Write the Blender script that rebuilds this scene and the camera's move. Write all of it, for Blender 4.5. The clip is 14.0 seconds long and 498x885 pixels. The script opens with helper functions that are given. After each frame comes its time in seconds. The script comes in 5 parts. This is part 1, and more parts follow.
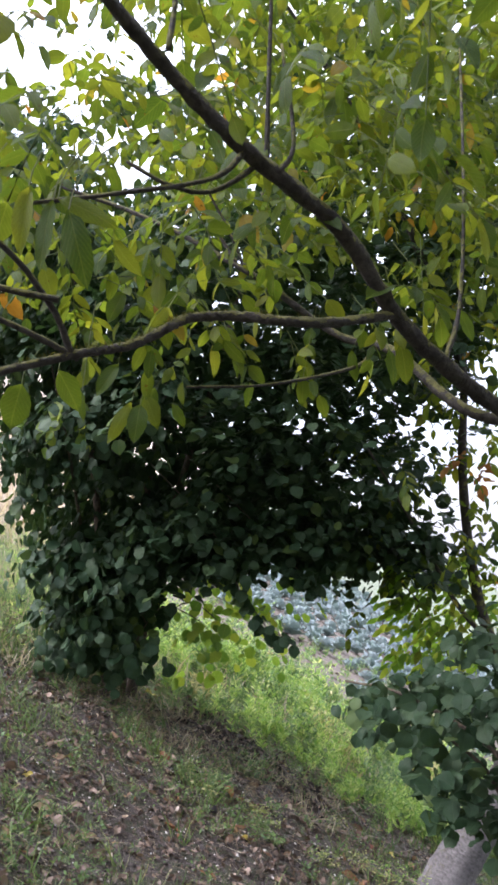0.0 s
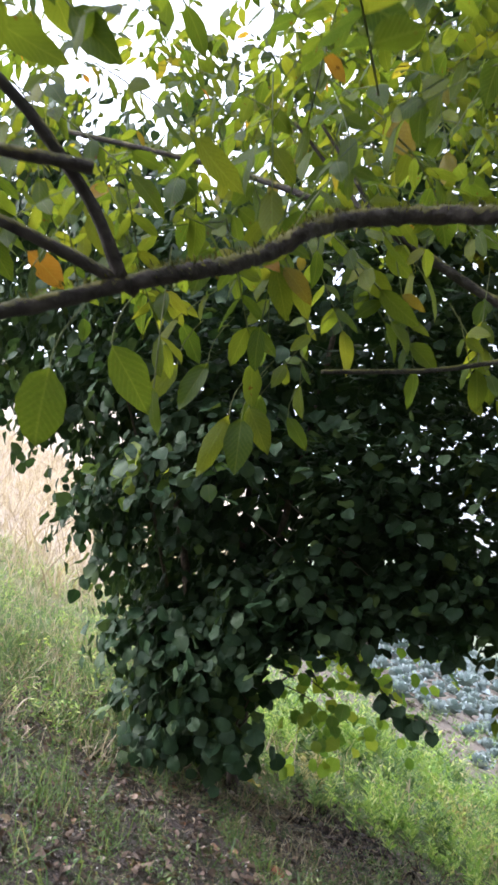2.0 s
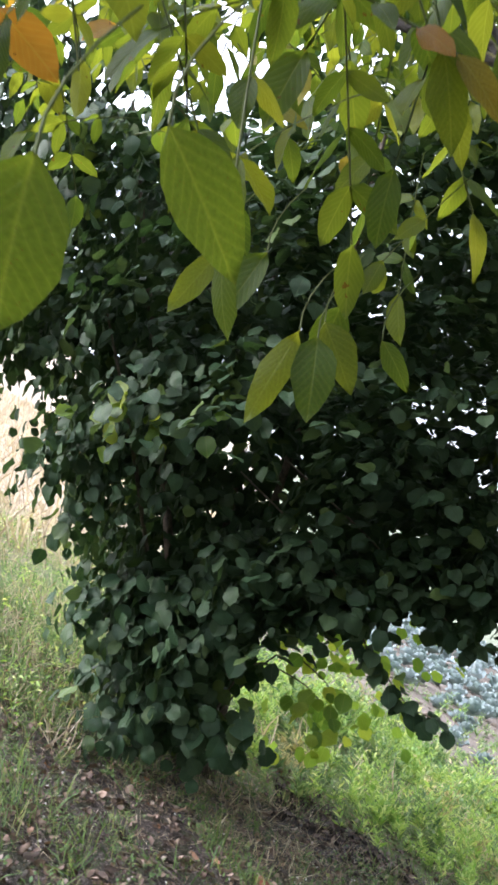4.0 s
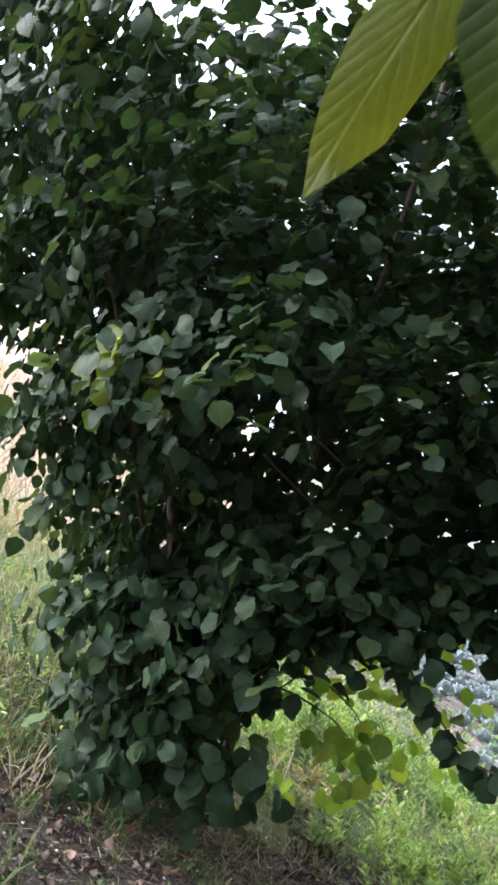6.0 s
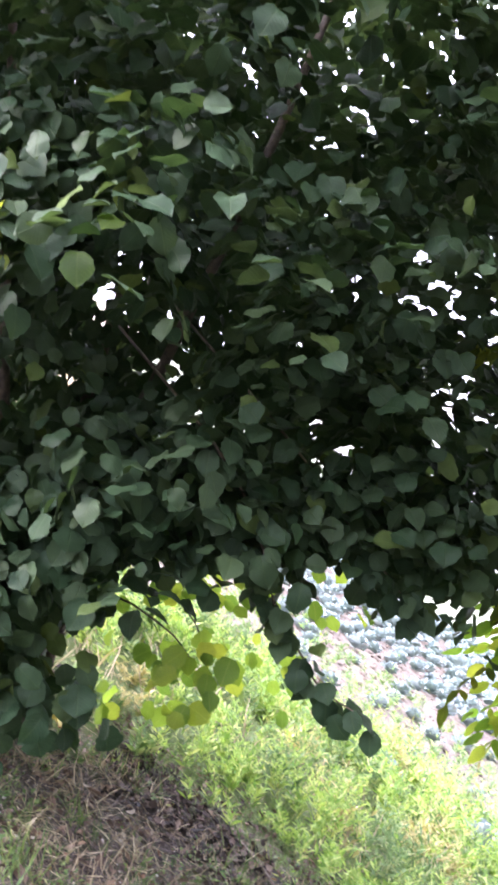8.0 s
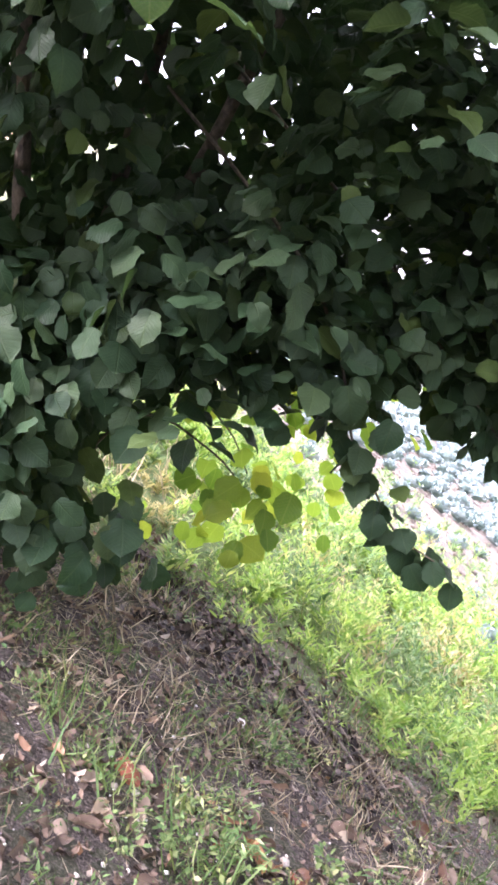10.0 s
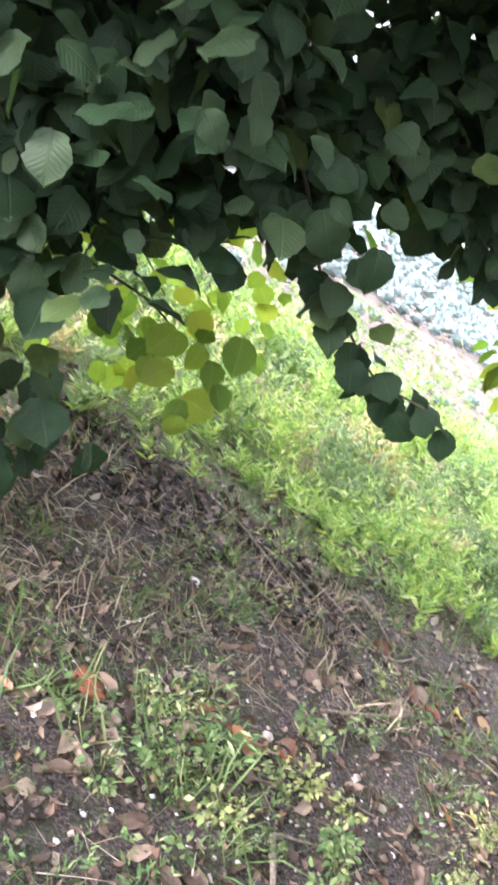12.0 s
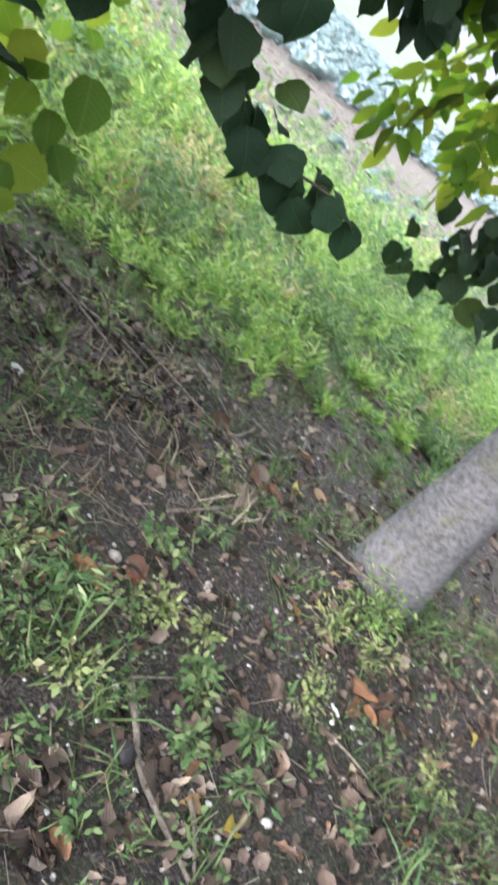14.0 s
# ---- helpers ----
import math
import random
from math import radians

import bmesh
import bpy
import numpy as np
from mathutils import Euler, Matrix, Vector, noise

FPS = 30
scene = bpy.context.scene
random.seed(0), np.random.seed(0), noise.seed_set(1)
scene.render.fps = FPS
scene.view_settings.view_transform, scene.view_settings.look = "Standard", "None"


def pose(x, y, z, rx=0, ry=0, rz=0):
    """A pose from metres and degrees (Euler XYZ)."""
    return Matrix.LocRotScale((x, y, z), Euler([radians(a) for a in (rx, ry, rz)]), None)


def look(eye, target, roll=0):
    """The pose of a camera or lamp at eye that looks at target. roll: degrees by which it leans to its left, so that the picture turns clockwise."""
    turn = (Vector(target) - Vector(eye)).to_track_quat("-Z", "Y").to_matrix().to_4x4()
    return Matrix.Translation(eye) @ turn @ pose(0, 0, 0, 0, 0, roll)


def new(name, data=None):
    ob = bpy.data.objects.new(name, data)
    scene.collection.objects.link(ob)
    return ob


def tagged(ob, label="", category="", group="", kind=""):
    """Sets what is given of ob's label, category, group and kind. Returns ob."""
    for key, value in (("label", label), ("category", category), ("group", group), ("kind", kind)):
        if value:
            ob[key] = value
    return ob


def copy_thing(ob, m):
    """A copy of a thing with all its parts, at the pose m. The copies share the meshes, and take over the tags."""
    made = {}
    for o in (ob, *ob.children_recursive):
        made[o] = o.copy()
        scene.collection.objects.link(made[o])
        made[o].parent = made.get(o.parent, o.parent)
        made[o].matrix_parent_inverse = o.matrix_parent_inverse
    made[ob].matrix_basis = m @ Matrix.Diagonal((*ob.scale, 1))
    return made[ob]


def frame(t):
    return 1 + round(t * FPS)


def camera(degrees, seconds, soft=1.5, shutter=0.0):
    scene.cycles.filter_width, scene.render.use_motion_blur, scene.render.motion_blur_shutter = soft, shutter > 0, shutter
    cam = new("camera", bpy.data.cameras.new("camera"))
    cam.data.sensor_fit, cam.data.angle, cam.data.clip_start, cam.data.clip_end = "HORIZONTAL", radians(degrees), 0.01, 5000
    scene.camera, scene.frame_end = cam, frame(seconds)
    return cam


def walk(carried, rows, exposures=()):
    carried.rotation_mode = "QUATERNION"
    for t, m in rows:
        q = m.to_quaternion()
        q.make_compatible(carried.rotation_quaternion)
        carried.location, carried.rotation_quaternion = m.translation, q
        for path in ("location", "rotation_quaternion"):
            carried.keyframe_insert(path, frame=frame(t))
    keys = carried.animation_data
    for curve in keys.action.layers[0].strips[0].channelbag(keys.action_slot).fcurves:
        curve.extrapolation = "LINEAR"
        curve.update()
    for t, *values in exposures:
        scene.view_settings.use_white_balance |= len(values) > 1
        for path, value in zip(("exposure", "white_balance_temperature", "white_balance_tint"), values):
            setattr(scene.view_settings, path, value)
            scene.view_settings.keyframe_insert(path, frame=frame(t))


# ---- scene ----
cam = camera(31.3, 14.0, soft=3.0, shutter=0.4)
METRES, EYE, TILT, LEAN, TURN = 3.8, 1.5, 6.0, 0.0, 0.0
ROWS = [
    (0.0, 0.0, 0.0, 0.0, 0.0, 0.0, -0.0),
    (0.5, -0.0036, 0.0406, -0.0052, 0.33, -0.13, 0.15),
    (1.0, -0.0242, 0.0816, 0.0004, 0.35, -0.22, 1.68),
    (1.5, -0.0343, 0.1301, -0.006, 4.03, 2.43, 2.35),
    (2.0, -0.0315, 0.1908, -0.0105, 5.54, 3.47, 2.05),
    (2.5, -0.0464, 0.2379, -0.0146, 4.23, 1.2, 1.49),
    (3.0, -0.0653, 0.2688, -0.0055, 4.26, 0.68, 0.89),
    (5.5, -0.0851, 0.4548, -0.0219, 1.79, 0.44, -3.11),
    (6.0, -0.0923, 0.5057, -0.0272, 4.65, 0.33, -3.01),
    (6.5, -0.1002, 0.5419, -0.0205, 3.38, -1.54, -4.99),
    (7.0, -0.1125, 0.5648, -0.0119, -0.92, -2.57, -6.61),
    (7.5, -0.1216, 0.5864, -0.0139, -3.75, -4.63, -6.95),
    (8.0, -0.1128, 0.6198, -0.0281, -5.66, -6.53, -9.01),
    (8.5, -0.1115, 0.6387, -0.0329, -5.76, -9.42, -11.36),
    (9.0, -0.1267, 0.6694, -0.0332, -5.24, -14.35, -11.95),
    (11.5, -0.1621, 0.8039, -0.0467, -11.77, -28.46, -9.53),
    (12.0, -0.1675, 0.838, -0.0478, -15.08, -33.58, -10.02),
    (12.5, -0.1699, 0.8523, -0.0513, -17.25, -36.25, -12.86),
    (13.0, -0.1575, 0.872, -0.0629, -19.06, -38.68, -15.55),
    (13.5, -0.1523, 0.9068, -0.0754, -20.64, -43.98, -16.43),
    (14.0, -0.1617, 0.9407, -0.0763, -24.91, -50.32, -19.59),
]
walk(cam, [(t, pose(0, 0, EYE, TILT, LEAN, TURN) @ pose(METRES * x, METRES * y, METRES * z, 90 + pitch, roll, yaw)) for t, x, y, z, yaw, pitch, roll in ROWS],
     [(0.0, 0.22, 6200, 20), (1.0, 0.34, 6200, 18), (2.0, 0.25, 6250, 17), (3.0, 0.33, 6300, 16), (5.5, 0.62, 6250, 19), (6.0, 0.35, 6200, 20), (6.5, 0.75, 6150, 23), (7.0, 1.15, 6200, 27), (8.0, 1.5, 6250, 31), (9.0, 1.55, 6350, 32), (11.5, 1.56, 6350, 25), (12.5, 1.22, 6300, 19), (13.5, 0.92, 6150, 13), (14.0, 0.68, 6050, 11)])

# ---- sky and sun ----
world = bpy.data.worlds.new("overcast_sky")
scene.world = world
world.use_nodes = True
wn, wl = world.node_tree.nodes, world.node_tree.links
wn.clear()
sky = wn.new("ShaderNodeTexSky")
sky.sky_type, sky.sun_disc = "NISHITA", False
sky.sun_elevation, sky.sun_rotation = radians(38), radians(-97)
clear = wn.new("ShaderNodeBackground")
clear.inputs["Strength"].default_value = 0.06
wl.new(sky.outputs[0], clear.inputs[0])
cloud = wn.new("ShaderNodeBackground")
cloud.inputs["Color"].default_value = (0.93, 0.97, 1.09, 1)
# an overcast vault: three times as bright overhead as at the horizon, and brighter round the veiled sun
aim = wn.new("ShaderNodeTexCoord")
toward = wn.new("ShaderNodeVectorMath")
toward.operation = "DOT_PRODUCT"
toward.inputs[1].default_value = (-0.78, -0.1, 0.62)
height = wn.new("ShaderNodeSeparateXYZ")
wl.new(aim.outputs["Generated"], toward.inputs[0])
wl.new(aim.outputs["Generated"], height.inputs[0])


def world_math(op, a, b):
    n = wn.new("ShaderNodeMath")
    n.operation = op
    for i, v in enumerate((a, b)):
        if isinstance(v, (int, float)):
            n.inputs[i].default_value = v
        else:
            wl.new(v, n.inputs[i])
    return n.outputs[0]


up_part = world_math("MULTIPLY", world_math("MAXIMUM", height.outputs[2], 0.0), 2.1)
glow = world_math("MULTIPLY", world_math("POWER", world_math("MAXIMUM", world_math("ADD", world_math("MULTIPLY", toward.outputs["Value"], 0.5), 0.5), 0.0), 4.0), 4.6)
wl.new(world_math("ADD", world_math("ADD", up_part, glow), 0.75), cloud.inputs["Strength"])
both = wn.new("ShaderNodeAddShader")
wo = wn.new("ShaderNodeOutputWorld")
wl.new(clear.outputs[0], both.inputs[0])
wl.new(cloud.outputs[0], both.inputs[1])
wl.new(both.outputs[0], wo.inputs[0])
sun = new("sun", bpy.data.lights.new("sun", "SUN"))
sun.data.energy, sun.data.angle, sun.data.color = 5.0, radians(18), (1.0, 0.955, 0.90)
sun.matrix_world = look((-11.7, -1.5, 9.2), (0, 0, 0))

# ---- materials ----
def mat(name):
    m = bpy.data.materials.new(name)
    m.use_nodes = True
    nt = m.node_tree
    nt.nodes.clear()
    out = nt.nodes.new("ShaderNodeOutputMaterial")
    return m, nt, out


def node(nt, kind, **put):
    n = nt.nodes.new(kind)
    for k, v in put.items():
        n.inputs[k.replace("_", " ")].default_value = v
    return n


def ramp(nt, fac, stops):
    r = nt.nodes.new("ShaderNodeValToRGB")
    while len(r.color_ramp.elements) < len(stops):
        r.color_ramp.elements.new(0.5)
    for e, (p, c) in zip(r.color_ramp.elements, stops):
        e.position, e.color = p, (*c, 1)
    nt.links.new(fac, r.inputs[0])
    return r.outputs[0]


def math_node(nt, op, a, b=None, c=None):
    n = nt.nodes.new("ShaderNodeMath")
    n.operation = op
    for i, v in enumerate((a, b, c)):
        if v is None:
            continue
        if isinstance(v, (int, float)):
            n.inputs[i].default_value = v
        else:
            nt.links.new(v, n.inputs[i])
    return n.outputs[0]


def mix_rgb(nt, fac, a, b, how="MIX"):
    n = nt.nodes.new("ShaderNodeMixRGB")
    n.blend_type = how
    for sock, v in ((n.inputs[0], fac), (n.inputs[1], a), (n.inputs[2], b)):
        if isinstance(v, (int, float)):
            sock.default_value = v
        elif isinstance(v, tuple):
            sock.default_value = (*v, 1)
        else:
            nt.links.new(v, sock)
    return n.outputs[0]


def noise_fac(nt, scale, detail=4, rough=0.55, coords="Object", vec=None):
    n = nt.nodes.new("ShaderNodeTexNoise")
    n.inputs["Scale"].default_value, n.inputs["Detail"].default_value, n.inputs["Roughness"].default_value = scale, detail, rough
    if vec is None:
        tc = nt.nodes.new("ShaderNodeTexCoord")
        vec = tc.outputs[coords]
    nt.links.new(vec, n.inputs["Vector"])
    return n.outputs["Fac"]


def leaf_rand(nt):
    g = nt.nodes.new("ShaderNodeNewGeometry")
    o = nt.nodes.new("ShaderNodeObjectInfo")
    return math_node(nt, "FRACT", math_node(nt, "ADD", g.outputs["Random Per Island"], o.outputs["Random"]))


def leaf_material(name, stops, through_gain, rough=0.45, translucent=0.45, veins=1.0, spec=0.5, spots=0.0, through_tint=(1.08, 1.0, 0.5)):
    m, nt, out = mat(name)
    r = leaf_rand(nt)
    col = ramp(nt, r, stops)
    uv = nt.nodes.new("ShaderNodeUVMap")
    sep = nt.nodes.new("ShaderNodeSeparateXYZ")
    nt.links.new(uv.outputs[0], sep.inputs[0])
    across = math_node(nt, "ABSOLUTE", sep.outputs[0])
    # side veins run slantwise from the midrib
    k = math_node(nt, "SUBTRACT", math_node(nt, "MULTIPLY", sep.outputs[1], 9.0), math_node(nt, "MULTIPLY", across, 3.2))
    rib = math_node(nt, "POWER", math_node(nt, "ABSOLUTE", math_node(nt, "SINE", math_node(nt, "MULTIPLY", k, 3.14159))), 0.18)
    mid = math_node(nt, "SMOOTH_MIN", math_node(nt, "MULTIPLY", across, 14.0), 1.0, 0.2)
    vein = math_node(nt, "MULTIPLY", rib, mid)
    blotch = noise_fac(nt, 38, 3)
    col = mix_rgb(nt, math_node(nt, "MULTIPLY", math_node(nt, "SUBTRACT", 1.0, vein), 0.22 * veins), col, (0.30, 0.36, 0.12))
    col = mix_rgb(nt, 0.35, col, ramp(nt, blotch, [(0.3, (0.55, 0.55, 0.5)), (0.7, (1.25, 1.25, 1.2))]), "MULTIPLY")
    if spots:
        s = noise_fac(nt, 95, 2)
        col = mix_rgb(nt, math_node(nt, "MULTIPLY", math_node(nt, "GREATER_THAN", s, 0.70), spots), col, (0.07, 0.035, 0.012))
    p = nt.nodes.new("ShaderNodeBsdfPrincipled")
    p.inputs["Roughness"].default_value = rough
    p.inputs["Specular IOR Level"].default_value = spec
    nt.links.new(col, p.inputs["Base Color"])
    b = nt.nodes.new("ShaderNodeBump")
    b.inputs["Strength"].default_value, b.inputs["Distance"].default_value = 0.4, 0.003
    nt.links.new(math_node(nt, "ADD", vein, math_node(nt, "MULTIPLY", blotch, 0.6)), b.inputs["Height"])
    nt.links.new(b.outputs[0], p.inputs["Normal"])
    t = nt.nodes.new("ShaderNodeBsdfTranslucent")
    tcol = mix_rgb(nt, 1.0, col, tuple(c * through_gain for c in through_tint), "MULTIPLY")
    nt.links.new(tcol, t.inputs[0])
    mx = nt.nodes.new("ShaderNodeMixShader")
    mx.inputs[0].default_value = translucent
    nt.links.new(p.outputs[0], mx.inputs[1])
    nt.links.new(t.outputs[0], mx.inputs[2])
    nt.links.new(mx.outputs[0], out.inputs[0])
    return m


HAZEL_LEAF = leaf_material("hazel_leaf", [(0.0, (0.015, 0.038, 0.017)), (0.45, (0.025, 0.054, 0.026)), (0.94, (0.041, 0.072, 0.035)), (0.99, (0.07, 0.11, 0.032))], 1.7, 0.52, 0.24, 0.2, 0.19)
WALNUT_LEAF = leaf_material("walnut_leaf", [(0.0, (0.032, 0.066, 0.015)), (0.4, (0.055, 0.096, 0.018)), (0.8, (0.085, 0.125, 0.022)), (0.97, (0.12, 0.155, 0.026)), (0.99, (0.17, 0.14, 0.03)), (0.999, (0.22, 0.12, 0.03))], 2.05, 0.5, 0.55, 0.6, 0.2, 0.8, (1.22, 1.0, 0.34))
# the hazel leaf again, brightened and yellowed for light shining through it
SUNLIT_LEAF = leaf_material("lit_hazel_leaf", [(0.0, (0.05, 0.105, 0.022)), (0.6, (0.10, 0.165, 0.03)), (1.0, (0.18, 0.22, 0.04))], 2.9, 0.5, 0.55, 0.6, 0.3)
WEED_LEAF = leaf_material("weed_leaf", [(0.0, (0.10, 0.205, 0.05)), (0.45, (0.20, 0.33, 0.088)), (0.8, (0.30, 0.42, 0.135)), (1.0, (0.46, 0.50, 0.25))], 1.6, 0.55, 0.42, 0.2, 0.3)
WEED_GREEN = leaf_material("green_weed_leaf", [(0.0, (0.05, 0.105, 0.045)), (0.5, (0.115, 0.20, 0.08)), (0.85, (0.19, 0.275, 0.12)), (1.0, (0.32, 0.36, 0.20))], 1.5, 0.55, 0.38, 0.2, 0.3)
HERB_LEAF = leaf_material("herb_leaf", [(0.0, (0.05, 0.105, 0.04)), (0.5, (0.10, 0.17, 0.062)), (0.85, (0.155, 0.215, 0.09)), (1.0, (0.27, 0.28, 0.15))], 1.5, 0.5, 0.35, 0.4, 0.3)
MOSS = leaf_material("branch_moss", [(0.0, (0.03, 0.035, 0.01)), (0.5, (0.075, 0.08, 0.02)), (1.0, (0.15, 0.15, 0.04))], 1.2, 0.7, 0.3, 0.0, 0.2)
# walnut leaf with its backlight put into brighter colours
LIT_WALNUT = leaf_material("lit_walnut_leaf", [(0.0, (0.055, 0.12, 0.02)), (0.6, (0.12, 0.20, 0.03)), (1.0, (0.22, 0.26, 0.05))], 3.0, 0.5, 0.62, 0.5, 0.3)
STRAW = leaf_material("dry_grass", [(0.0, (0.25, 0.20, 0.145)), (0.5, (0.39, 0.325, 0.24)), (1.0, (0.56, 0.49, 0.385))], 1.1, 0.6, 0.25, 0.0, 0.3)
DRY_LEAF = leaf_material("fallen_leaf_brown", [(0.0, (0.024, 0.015, 0.012)), (0.3, (0.08, 0.051, 0.041)), (0.65, (0.16, 0.105, 0.083)), (0.9, (0.30, 0.22, 0.175)), (0.95, (0.22, 0.09, 0.04)), (0.98, (0.40, 0.32, 0.25)), (1.0, (0.30, 0.17, 0.07))], 1.0, 0.6, 0.12, 0.6, 0.35)
STEM_GREEN = leaf_material("green_stem", [(0.0, (0.08, 0.12, 0.03)), (1.0, (0.14, 0.16, 0.06))], 1.0, 0.6, 0.1, 0.0)
DRY_LEAFLET = leaf_material("withered_leaflet", [(0.0, (0.16, 0.07, 0.03)), (0.6, (0.30, 0.13, 0.05)), (1.0, (0.40, 0.24, 0.07))], 1.6, 0.6, 0.4, 0.5, 0.3)
CABBAGE_LEAF = leaf_material("cabbage_leaf", [(0.0, (0.11, 0.16, 0.15)), (0.5, (0.18, 0.235, 0.235)), (1.0, (0.30, 0.35, 0.37))], 1.0, 0.5, 0.12, 1.0, 0.3, 0.0, (0.9, 1.0, 0.8))


def bark_material(name, dark, light, moss, scale, ripple, lean=0.0, spread=0.66, relief=0.012):
    m, nt, out = mat(name)
    p = nt.nodes.new("ShaderNodeBsdfPrincipled")
    p.inputs["Roughness"].default_value = 0.85
    tc = nt.nodes.new("ShaderNodeTexCoord")
    mp = nt.nodes.new("ShaderNodeMapping")
    mp.vector_type = "TEXTURE"
    mp.inputs["Scale"].default_value = (1, 1, 1 / ripple)
    mp.inputs["Rotation"].default_value = (0, radians(lean), 0)
    nt.links.new(tc.outputs["Object"], mp.inputs[0])
    f = noise_fac(nt, scale, 6, 0.65, vec=mp.outputs[0])
    big = noise_fac(nt, scale * 0.13, 3)
    col = ramp(nt, f, [(0.33, dark), (0.62, light)])
    col = mix_rgb(nt, 0.5, col, ramp(nt, big, [(0.3, (0.5, 0.5, 0.5)), (0.7, (1.3, 1.3, 1.25))]), "MULTIPLY")
    g = nt.nodes.new("ShaderNodeNewGeometry")
    s = nt.nodes.new("ShaderNodeSeparateXYZ")
    nt.links.new(g.outputs["Normal"], s.inputs[0])
    patch = noise_fac(nt, scale * 0.4, 5, 0.7)
    mf = math_node(nt, "MULTIPLY", math_node(nt, "GREATER_THAN", math_node(nt, "ADD", math_node(nt, "MULTIPLY", s.outputs[2], 0.25), patch), spread), moss)
    col = mix_rgb(nt, mf, col, ramp(nt, f, [(0.35, (0.05, 0.05, 0.014)), (0.65, (0.16, 0.15, 0.035))]))
    nt.links.new(col, p.inputs["Base Color"])
    b = nt.nodes.new("ShaderNodeBump")
    b.inputs["Strength"].default_value, b.inputs["Distance"].default_value = 0.8, relief
    nt.links.new(math_node(nt, "ADD", f, math_node(nt, "MULTIPLY", mf, 0.4)), b.inputs["Height"])
    nt.links.new(b.outputs[0], p.inputs["Normal"])
    nt.links.new(p.outputs[0], out.inputs[0])
    return m


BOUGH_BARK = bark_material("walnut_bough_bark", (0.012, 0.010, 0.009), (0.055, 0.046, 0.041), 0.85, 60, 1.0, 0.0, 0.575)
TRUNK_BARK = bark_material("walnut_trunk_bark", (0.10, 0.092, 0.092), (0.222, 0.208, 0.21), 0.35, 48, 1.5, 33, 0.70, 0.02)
STEM_BARK = bark_material("hazel_stem_bark", (0.03, 0.022, 0.016), (0.11, 0.085, 0.06), 0.2, 50, 1.0)
TWIG_BARK = bark_material("dead_twig_bark", (0.10, 0.075, 0.055), (0.30, 0.25, 0.20), 0.0, 90, 1.0)


def pebble_material():
    m, nt, out = mat("pale_pebble")
    p = nt.nodes.new("ShaderNodeBsdfPrincipled")
    p.inputs["Roughness"].default_value = 0.8
    col = ramp(nt, leaf_rand(nt), [(0.0, (0.30, 0.25, 0.21)), (0.5, (0.48, 0.43, 0.39)), (1.0, (0.72, 0.69, 0.66))])
    col = mix_rgb(nt, 0.5, col, ramp(nt, noise_fac(nt, 70, 4), [(0.3, (0.55, 0.5, 0.45)), (0.65, (1.1, 1.1, 1.1))]), "MULTIPLY")
    nt.links.new(col, p.inputs["Base Color"])
    nt.links.new(p.outputs[0], out.inputs[0])
    return m


PEBBLE = pebble_material()


